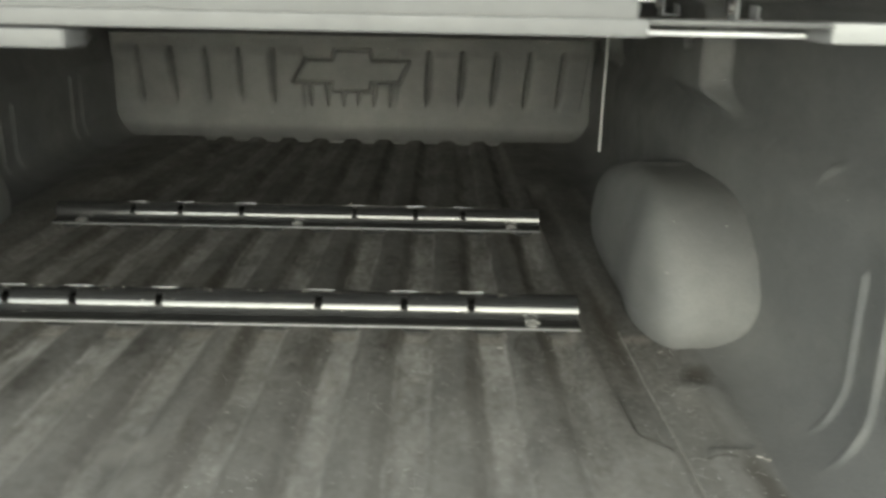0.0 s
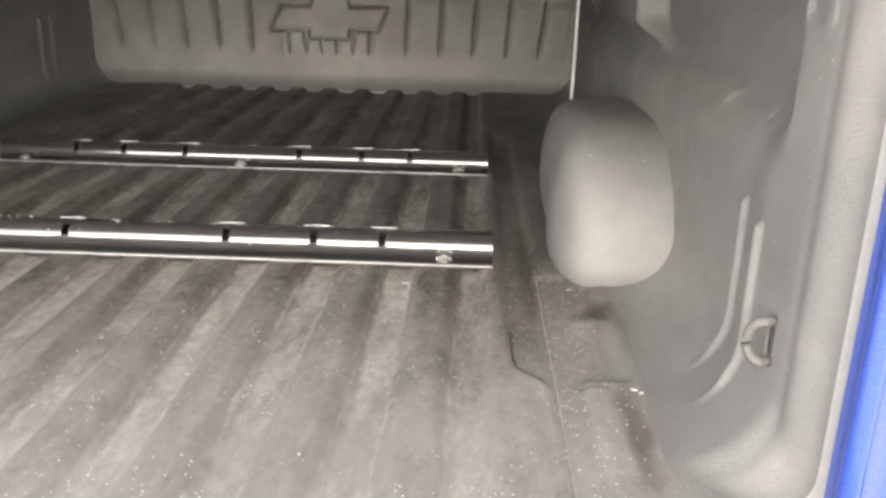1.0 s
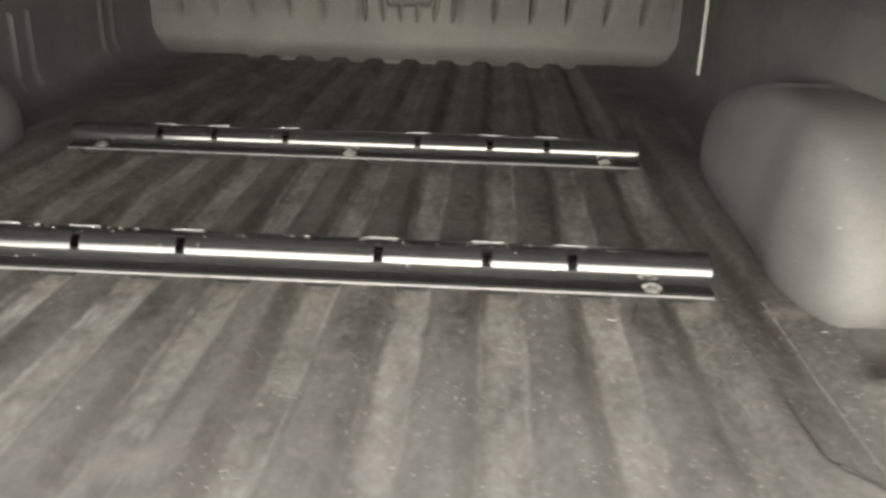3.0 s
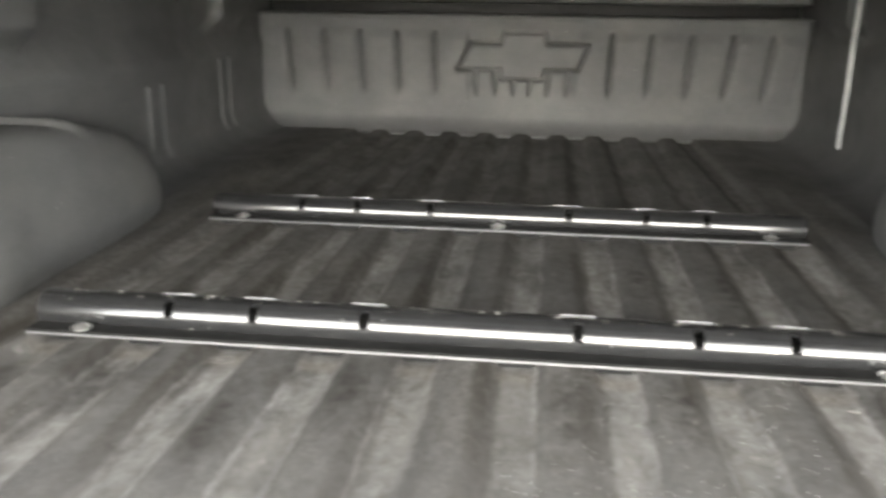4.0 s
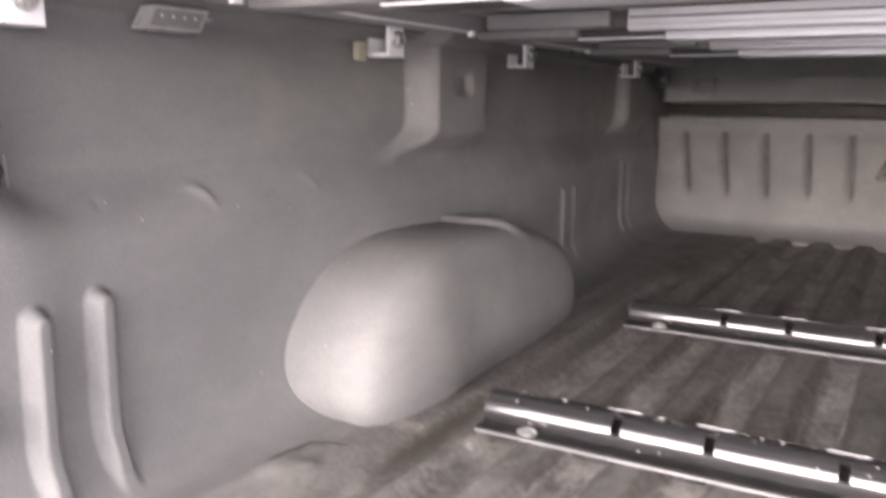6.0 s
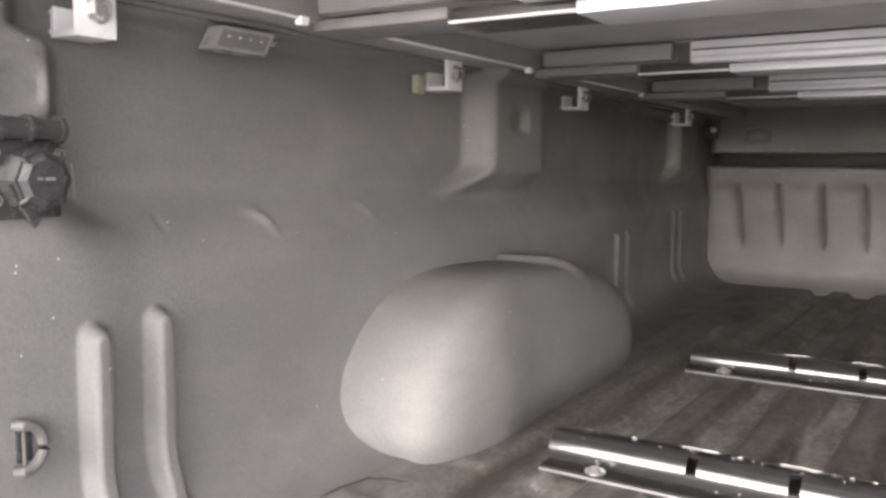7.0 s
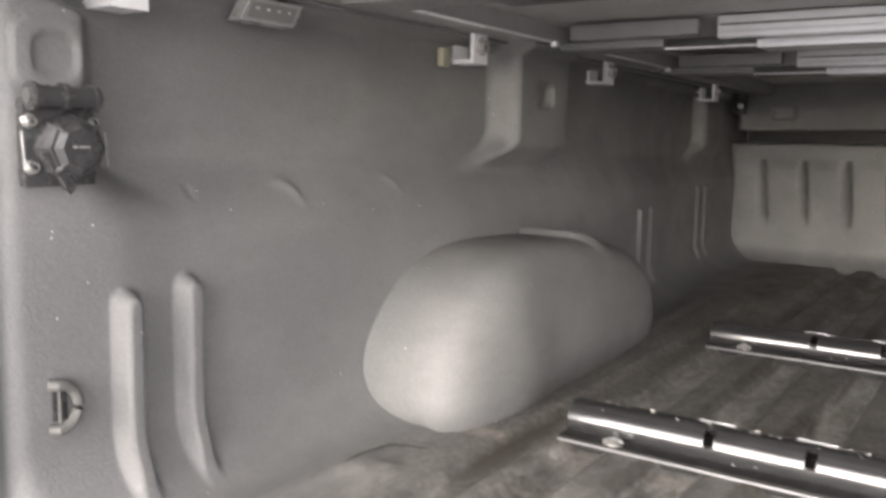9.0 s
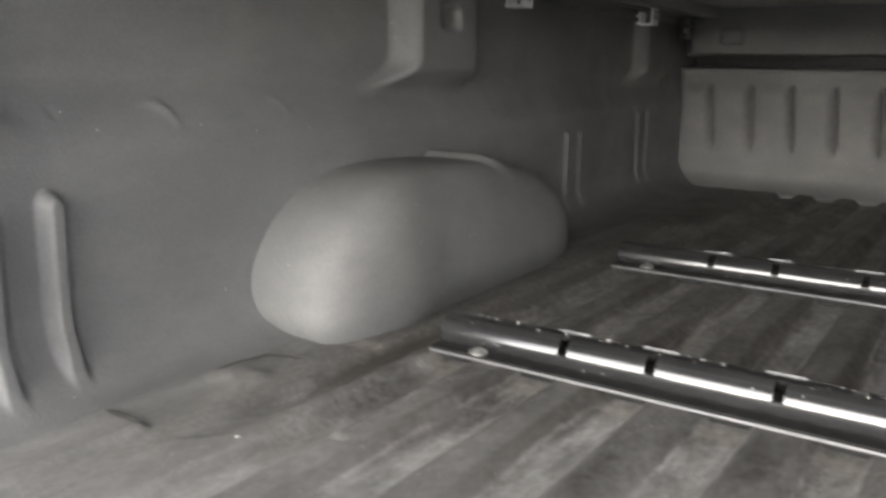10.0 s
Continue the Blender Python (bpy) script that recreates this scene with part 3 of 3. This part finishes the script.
def clamp(y, s):
    """Short length of aluminium channel that clamps the rail to the bed's lip."""
    t = thing("cover_clamp", "bare aluminium clamp with a hex bolt under the cover rail", "clamp", "cover clamps", (s * 0.79, y, 0.497))
    h = 0.019
    prof = [(-0.010, -0.040), (0.028, -0.040), (0.028, 0.010), (0.022, 0.010), (0.022, -0.0345), (-0.0055, -0.0345), (-0.0055, -0.006), (-0.010, -0.006)]
    bm = B()
    extrude(bm, [(-s * x, -h, z) for x, z in prof], (0, 2 * h, 0))
    part("channel", bm, ALU, t, soft=False)
    bm = B()
    for z in (-0.0165, -0.0345):
        box(bm, (min(s * 0.0095, s * 0.018), -h, z - 0.0018), (max(s * 0.0095, s * 0.018), h, z + 0.0018))
    part("teeth", bm, ALU, t, soft=False)
    bm = B()
    rod(bm, (-s * 0.028, 0, -0.016), (-s * 0.030, 0, -0.016), 0.0125, 24)
    part("washer", bm, ZINC, t)
    bm = B()
    rod(bm, (-s * 0.030, 0, -0.016), (-s * 0.038, 0, -0.016), 0.0098, 6)
    part("bolt", bm, ZINC, t, soft=False)


for s in (-1, 1):
    for y in (-0.429, 0.155, 0.620, 1.30):
        clamp(y, s)

bm = B()
box(bm, (-0.795, 0.092, 0.450), (-0.784, 0.112, 0.476), 0.003)
tagged(part("cover_clip", bm, TAN), "yellowed plastic clip beside a clamp", "clip")

lamp = thing("bed_light", "frosted plastic strip light with small dots under the rail", "light", at=(-0.78, -0.255, 0.476))
bm = B()
extrude(bm, [(-0.004, -0.045, -0.012), (-0.004, 0.030, -0.012), (-0.004, 0.045, 0.012), (-0.004, -0.030, 0.012)], (0.02, 0, 0))
part("housing", bm, CLEAR, lamp, soft=False)
bm = B()
extrude(bm, [(0.0155, -0.037, -0.0085), (0.0155, 0.028, -0.0085), (0.0155, 0.037, 0.0085), (0.0155, -0.028, 0.0085)], (0.001, 0, 0))
part("lens", bm, GREY, lamp, "dull grey lens", soft=False)
for k in range(4):
    bm = B()
    rod(bm, (0.0163, -0.022 + 0.015 * k, 0.002), (0.018, -0.022 + 0.015 * k, 0.002), 0.0011, 10)
    part("diode", bm, WHITE, lamp)

for y in (-0.212, -0.198):
    bm = B()
    rod(bm, (-0.790, y, 0.481), (-0.776, y, 0.481), 0.003, 12)
    tagged(part("rail_screw", bm, ZINC), "small bright screw head beside the strip light", "screw", "screws by the light")

bm = B()
sweep(bm, [(-0.716, 0.660, 0.484), (-0.713, 0.690, 0.489), (-0.712, 0.715, 0.494), (-0.713, 0.735, 0.486), (-0.714, 0.765, 0.491), (-0.716, 0.790, 0.499)], 0.0016, 8)
tagged(part("wire_tie", bm, BARE), "bent grey wire tie hanging from the cover rail", "wire tie")

for s in (-1, 1):
    t = thing("corner_latch", "dark latch with a bright pin at the bed's front corner", "latch", "corner latches", (s * 0.80, 1.66, 0.48))
    bm = B()
    box(bm, (-0.018, -0.02, -0.045), (0.018, 0.02, 0.03), 0.004)
    part("body", bm, BLACK, t)
    bm = B()
    rod(bm, (0.0, -0.02, 0.035), (-s * 0.07, -0.02, 0.037), 0.004)
    part("pin", bm, ZINC, t)
    bm = B()
    rod(bm, (-s * 0.01, -0.02, -0.02), (-s * 0.01, -0.028, -0.02), 0.008, 12)
    part("rivet", bm, ZINC, t)


# ---------------------------------------------------------------- hitch rails on the floor
SLOTS = [-0.357, -0.254, -0.122, 0.122, 0.254, 0.357]


def hitch_rail(y, bolts):
    t = thing("hitch_rail", "glossy black steel hitch rail with six slots, bolted to the floor", "hitch rail", "hitch rails", (0, y, RIDGE))
    arc = [(0.0040 - 0.0225 * math.cos(math.radians(d)), 0.0155 + 0.0225 * math.sin(math.radians(d))) for d in range(0, 91, 9)]
    curve = [(-0.0172, 0.0045)] + arc
    curve += [(0.014, 0.0379), (0.020, 0.0362), (0.025, 0.029), (0.028, 0.0045)]
    cuts = [-0.522]
    for x in SLOTS:
        cuts += [x - 0.0058, x + 0.0058]
    cuts.append(0.522)
    xs = []
    for a, b in zip(cuts, cuts[1:]):
        n = max(1, round((b - a) / 0.02))
        xs += [a + (b - a) * k / n for k in range(n)]
    xs.append(cuts[-1])
    bm = B()
    rows = [[bm.verts.new((x, yy, zz)) for yy, zz in curve] for x in xs]
    for a, b in zip(rows, rows[1:]):
        mid = (a[0].co.x + b[0].co.x) / 2
        slot = any(abs(mid - x) < 0.0056 for x in SLOTS)
        for k in range(len(curve) - 1):
            if slot and 2 <= k <= 8:
                continue
            bm.faces.new((a[k], b[k], b[k + 1], a[k + 1]))
    body = part("rail_body", bm, RAIL, t)
    body.modifiers.new("plate", "SOLIDIFY").thickness = 0.004
    body.modifiers["plate"].offset = -1
    body.modifiers.new("edges", "EDGE_SPLIT").split_angle = radians(30)
    # dark filler inside the rail for the shade seen through its slots
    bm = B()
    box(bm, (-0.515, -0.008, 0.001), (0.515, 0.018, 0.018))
    part("slot_shade", bm, HOLE, t)
    for x in SLOTS:
        bm = B()
        box(bm, (x - 0.020, 0.0160, 0.0370), (x + 0.020, 0.0180, 0.0386), 0.0005)
        part("slot_tab", bm, BARE, t, "worn bare steel slot edge")
    bm = B()
    box(bm, (-0.522, -0.042, 0.0), (0.522, -0.0168, 0.0058), 0.001)
    box(bm, (-0.522, 0.0275, 0.0), (0.522, 0.052, 0.0058), 0.001)
    part("base_flange", bm, FLANGE, t)
    # added dark block, paints the shade in the gap below the flange
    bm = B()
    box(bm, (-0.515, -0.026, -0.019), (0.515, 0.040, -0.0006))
    part("gap_shade", bm, HOLE, t)
    bm = B()
    box(bm, (-0.522, -0.0440, 0.0), (0.522, -0.0415, 0.0026), 0.0006)
    part("flange_edge", bm, BARE, t, "worn bright flange edge")
    for x in bolts:
        bm = B()
        rod(bm, (x, -0.033, 0.006), (x, -0.033, 0.0085), 0.0115, 20)
        rod(bm, (x, -0.033, 0.0085), (x, -0.033, 0.012), 0.009, 20, 0.005)
        part("bolt", bm, ZINC, t, "zinc carriage bolt")
    return t


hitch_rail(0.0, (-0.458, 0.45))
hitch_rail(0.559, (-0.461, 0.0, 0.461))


# ---------------------------------------------------------------- fittings on the bed sides
def tie_ring(s, swing):
    t = thing("tie_down_ring", "grey painted steel tie-down ring on the bed side", "tie-down ring", "tie-down rings", (s * 0.757, -0.5215, 0.1215))
    bm = B()
    pts = [(-s * 0.004, -0.002, 0.0195)]
    pts += [(-s * 0.010, 0.003 + (0.017 if swing == 0 else 0.013) * math.sin(a), 0.019 * math.cos(a)) for a in (math.pi * k / 14 for k in range(15))]
    pts += [(-s * 0.004, -0.002, -0.0195)]
    sweep(bm, pts, 0.0048, 10)
    bmesh.ops.rotate(bm, verts=bm.verts, cent=(-s * 0.006, -0.002, 0), matrix=Matrix.Rotation(radians(s * swing), 3, "Z"))
    part("ring", bm, SPRAYED, t)
    # black plate that paints the shade of the hole inside the ring
    bm = B()
    box(bm, (min(-s * 0.0005, -s * 0.003), 0.001, -0.0135), (max(-s * 0.0005, -s * 0.003), 0.0145, 0.0135), 0.001)
    part("hole_shade", bm, BLACK, t)
    bm = B()
    rod(bm, (-s * 0.005, 0.006, -0.016), (-s * 0.005, 0.006, 0.016), 0.0016, 8)
    part("pin", bm, SPRAYED, t)


tie_ring(-1, 0)
tie_ring(1, 62)

socket = thing("power_socket", "black power socket with a closed hinged cap on the bed post", "power socket", at=(-0.750, -0.511, 0.339))
bm = B()
box(bm, (-0.004, -0.031, -0.034), (0.006, 0.032, 0.036), 0.004)
part("base_plate", bm, BLACK, socket)
bm = B()
rod(bm, (0.012, -0.029, 0.037), (0.012, 0.030, 0.037), 0.0092, 20)
hinge_rod = part("hinge", bm, BLACK, socket)
for y in (-0.026, 0.000, 0.026):
    bm = B()
    rod(bm, (0.012, y - 0.002, 0.037), (0.012, y + 0.002, 0.037), 0.0112, 20)
    part("collar", bm, BLACK, hinge_rod)
bm = B()
rod(bm, (0.006, 0.006, -0.003), (0.022, 0.006, -0.003), 0.029, 8, 0.024)
cap = part("cap", bm, BLACK, socket, "faceted black cap", soft=False)
bm = B()
rod(bm, (0.022, 0.006, -0.003), (0.0268, 0.006, -0.003), 0.0215, 8, 0.0165)
part("boss", bm, BLACK, cap, soft=False)
bm = B()
rod(bm, (0.012, -0.0292, 0.037), (0.012, -0.0305, 0.037), 0.0062, 16)
part("hinge_pin", bm, DARK, hinge_rod)
for k in range(4):
    a = math.pi / 4 + math.pi / 2 * k
    bm = B()
    c, w = math.cos(a), math.sin(a)
    sweep(bm, [(0.0235, 0.006 + 0.0175 * c, -0.003 + 0.0175 * w), (0.023, 0.006 + 0.0215 * c, -0.003 + 0.0215 * w), (0.019, 0.006 + 0.0255 * c, -0.003 + 0.0255 * w)], 0.0019, 6)
    part("ridge", bm, BLACK, cap)
for k in range(7):
    bm = B()
    y = -0.002 + 0.0022 * k
    if k == 2:
        box(bm, (0.0271, y, -0.0022), (0.0273, y + 0.0012, -0.0016))
    else:
        box(bm, (0.0271, y, -0.0029), (0.0273, y + 0.0011, -0.0007))
    part("marking", bm, CLEAR, cap)
for y, z in ((-0.026, 0.018), (-0.025, -0.018), (0.029, 0.018), (0.029, -0.020)):
    bm = B()
    rod(bm, (0.006, y, z), (0.011, y, z), 0.0062 if y < 0 else 0.004, 14, 0.0045 if y < 0 else 0.003)
    screw = part("screw", bm, ZINC, socket, "bright steel screw")
    bm = B()
    rod(bm, (0.0108, y, z), (0.0114, y, z), 0.0022, 6)
    part("hex_hole", bm, BLACK, screw)
for y in (-0.032, 0.040):
    bm = B()
    rod(bm, (0.010, y, -0.018), (0.010, y - 0.002, 0.010), 0.0008, 6)
    part("guide_wire", bm, BARE, socket)

bm = B()
extrude(bm, [(0.014, -0.022, -0.006), (0.014, -0.014, -0.004), (0.014, 0.004, -0.034), (0.014, -0.001, -0.040)], (0.006, 0, 0))
part("lift_tab", bm, BLACK, socket, soft=False)

# white wire hanging down the right bed side
bm = B()
rod(bm, (0.761, 1.175, 0.07), (0.763, 1.175, 0.49), 0.0042, 10)
tagged(part("cable", bm, WHITE), "thin white cable hanging down the bed side", "cable")

# pale scuff along the floor beside the housing
bm = B()
random.seed(4)
y = -0.02
while y > -0.60:
    step = random.uniform(0.006, 0.016)
    w = random.uniform(0.0002, 0.0005)
    x = 0.585 - 0.001 * min(1, (0 - y) / 0.3) + random.uniform(-0.0002, 0.0002)
    zz = float(floor_height(np.array([x]), np.array([y - step / 2]))[0])
    zb = float(floor_height(np.array([x]), np.array([y]))[0])
    zc = float(floor_height(np.array([x]), np.array([y - step]))[0])
    if max(zz, zb, zc) - min(zz, zb, zc) < 0.002:
        box(bm, (x - w, y - step, max(zz, zb, zc) - 0.001), (x + w, y, max(zz, zb, zc) + 0.0015))
    y -= step + max(0.0, random.uniform(-0.012, 0.006))
scuff = tagged(part("scuff_line", bm, LITTER, soft=False), "thin broken pale scratch along the bed floor", "scratch", kind="stuff")


# ---------------------------------------------------------------- litter
def chip(x, y, z, size, turn, mat, label):
    random.seed(int(abs(x * 7919 + y * 104729) * 1000) % 100000)
    n = 6
    pts = []
    for k in range(n):
        a = 2 * math.pi * k / n
        r = 0.6 * size * random.uniform(0.4, 1.0)
        pts.append((r * math.cos(a), 0.45 * r * math.sin(a), 0.0))
    bm = B()
    extrude(bm, pts, (0, 0, 0.0012))
    ob = part("litter_chip", bm, mat, soft=False)
    ob.matrix_world = pose(x, y, z, random.uniform(-8, 8), random.uniform(-8, 8), turn)
    return tagged(ob, label, "litter", "litter on the floor")


for x, y, size, turn in ((0.665, -0.405, 0.010, -40), (0.672, -0.412, 0.006, 15), (0.715, -0.455, 0.006, 10), (0.722, -0.452, 0.004, 60), (0.695, -0.50, 0.004, 80),
                         (-0.521, -0.354, 0.005, 20), (0.152, -0.419, 0.004, 70), (0.182, -0.385, 0.004, 10), (0.339, -0.553, 0.004, 40), (0.545, -0.151, 0.005, 30),
                         (0.716, -0.092, 0.012, 35), (0.704, -0.098, 0.007, 80), (0.628, -0.106, 0.009, 10), (0.40, -0.085, 0.011, -5), (0.23, -0.16, 0.006, 60), (0.05, -0.30, 0.006, 30), (-0.10, -0.34, 0.005, -20)):
    z = float(floor_height(np.array([x]), np.array([y]))[0])
    if abs(x) > 0.70:
        z += 0.008
    chip(x, y, z + 0.001, size, turn, LITTER, "small pale chip of litter on the bed floor")
for x, y, size, turn in ((-0.312, 0.012, 0.008, 35), (-0.205, 0.010, 0.006, 50), (0.307, 0.010, 0.008, -60), (0.03, 0.008, 0.005, 0), (-0.43, 0.012, 0.005, 10)):
    chip(x, y, RIDGE + 0.0385, size, turn, LITTER, "small pale chip of litter on a hitch rail")


def crumbs(y, count, seed):
    """Loose dirt lying on a hitch rail's top."""
    random.seed(seed)
    bm = B()
    for _ in range(count):
        x = random.uniform(-0.5, 0.5)
        yy = y + random.uniform(-0.002, 0.014)
        r = random.uniform(0.0005, 0.0013)
        m = pose(x, yy, RIDGE + 0.0380 + 0.3 * r, random.uniform(0, 40), random.uniform(0, 40), random.uniform(0, 180))
        bmesh.ops.create_icosphere(bm, subdivisions=1, radius=r, matrix=m @ Matrix.Diagonal((random.uniform(1, 2.4), 1, 0.6, 1)))
    ob = part("dirt_crumbs", bm, LITTER, soft=False)
    return tagged(ob, "scattered pale crumbs of dirt on a hitch rail", "dirt", kind="stuff")


crumbs(0.0, 70, 11)
crumbs(0.559, 36, 12)


def crease_shade(points, width, seed, lift=0.0):
    """Shade and dirt of a floor crease, painted as a thin uneven ribbon."""
    random.seed(seed)
    pts = []
    for (ax, ay), (bx, by) in zip(points, points[1:]):
        n = max(2, int(math.hypot(bx - ax, by - ay) / 0.008))
        pts += [(ax + (bx - ax) * k / n, ay + (by - ay) * k / n) for k in range(n)]
    pts.append(points[-1])
    bm = B()
    rows = []
    for i, (x, y) in enumerate(pts):
        (px, py), (qx, qy) = pts[max(i - 1, 0)], pts[min(i + 1, len(pts) - 1)]
        d = math.hypot(qx - px, qy - py)
        nx, ny = -(qy - py) / d, (qx - px) / d
        w = width * random.uniform(0.35, 1.0) * (0.15 if i in (0, len(pts) - 1) else 1)
        z = float(floor_height(np.array([x]), np.array([y]))[0]) + 0.0012 + lift * i / len(pts)
        rows.append([bm.verts.new((x + nx * k * w, y + ny * k * w, z + (0.0010 if k == 0 else 0))) for k in (-1, 0, 1)])
    for a, b in zip(rows, rows[1:]):
        for k in (0, 1):
            bm.faces.new((a[k], b[k], b[k + 1], a[k + 1]))
    return tagged(part("crease_shade", bm, CREASE), "dark ribbon painting the shade and dirt of a floor crease", "dirt", kind="stuff")


crease_shade([(0.604, -0.399), (0.618, -0.4005), (0.632, -0.402), (0.642, -0.406)], 0.0022, 21)
crease_shade([(-0.674, -0.387), (-0.655, -0.384), (-0.640, -0.383), (-0.626, -0.383)], 0.0042, 20)
crease_shade([(-0.670, -0.250), (-0.670, -0.210), (-0.667, -0.172), (-0.653, -0.153), (-0.632, -0.147)], 0.004, 31)
crease_shade([(0.5405, -0.230), (0.5395, -0.290), (0.540, -0.335), (0.548, -0.366), (0.565, -0.379), (0.573, -0.396)], 0.002, 41)
# dark rim round the blunt end of a ridge behind the rail
crease_shade([(0.417, -0.120), (0.420, -0.092), (0.428, -0.066), (0.438, -0.056), (0.448, -0.066), (0.454, -0.092), (0.456, -0.13)], 0.0022, 43)


def dusty(name, color, cover):
    """Dried dust, thick in the middle of a patch and broken up towards its rim."""
    m = material(name, 0.85, 0.0, color)
    co = node(m, "ShaderNodeTexCoord")
    g = node(m, "ShaderNodeTexGradient")
    g.gradient_type = "SPHERICAL"
    join(m, co.outputs["Object"], g.inputs["Vector"])
    geo = node(m, "ShaderNodeNewGeometry")
    n = node(m, "ShaderNodeTexNoise", Scale=42.0, Detail=8.0, Roughness=0.75)
    join(m, geo.outputs["Position"], n.inputs["Vector"])
    thick = node(m, "ShaderNodeMath")
    thick.operation = "MULTIPLY"
    join(m, g.outputs["Fac"], thick.inputs[0])
    join(m, ramp(m, n.outputs["Fac"], [(0.36, 0.0), (0.62, 1.0)]), thick.inputs[1])
    join(m, ramp(m, thick.outputs[0], [(0.05, 0.0), (0.75, cover)]), m.node_tree.nodes["Principled BSDF"].inputs["Alpha"])
    return m


PALE_DUST = dusty("dried_dust", (0.50, 0.475, 0.45), 0.6)
BROWN_DUST = dusty("dried_mud", (0.075, 0.066, 0.057), 0.5)


def dust_patch(x, y, rx, ry, turn, mat, label):
    """A thin film of dirt that follows the floor's relief."""
    c, w = math.cos(radians(turn)), math.sin(radians(turn))
    def place(U, V):
        X, Y = x + c * U * rx - w * V * ry, y + w * U * rx + c * V * ry
        return U, V, floor_height(X, Y) + 0.0012
    P, F, _ = grid(np.linspace(-1, 1, 25), np.linspace(-1, 1, 25), place)
    me = mesh_of("dust_patch", P.tolist(), [[int(i) for i in f] for f in F], mat)
    ob = new("dust_patch", me)
    ob.matrix_world = pose(x, y, 0, 0, 0, turn) @ Matrix.Diagonal((rx, ry, 1, 1))
    return tagged(ob, label, "dirt", kind="stuff")


for x, y, rx, ry, turn in ((-0.064, -0.196, 0.022, 0.020, 20), (-0.447, -0.172, 0.030, 0.022, 30), (-0.446, -0.299, 0.018, 0.012, 0), (-0.655, -0.258, 0.022, 0.024, 0),
                           (-0.570, -0.230, 0.016, 0.060, 12), (-0.278, -0.056, 0.024, 0.016, 0), (0.282, -0.196, 0.030, 0.018, -15), (0.277, -0.058, 0.026, 0.018, 0),
                           (0.053, -0.130, 0.026, 0.075, 0), (-0.030, -0.400, 0.050, 0.045, 10), (-0.165, -0.250, 0.024, 0.090, 0), (0.164, -0.220, 0.020, 0.100, 0), (-0.506, -0.080, 0.020, 0.030, 0)):
    dust_patch(x, y, rx, ry, turn, PALE_DUST, "pale dried dust smeared on the bed floor")
for x, y, rx, ry, turn in ((0.110, -0.150, 0.030, 0.120, 0), (0.225, -0.130, 0.026, 0.100, 0), (0.437, -0.190, 0.022, 0.160, 0), (-0.112, -0.130, 0.030, 0.110, 0),
                           (-0.390, -0.120, 0.050, 0.110, 0), (-0.225, -0.220, 0.026, 0.130, 0), (0.335, 0.250, 0.026, 0.160, 0), (0.218, 0.280, 0.024, 0.140, 0), (-0.500, -0.190, 0.045, 0.120, 0)):
    dust_patch(x, y, rx, ry, turn, BROWN_DUST, "brown dried mud on the bed floor")
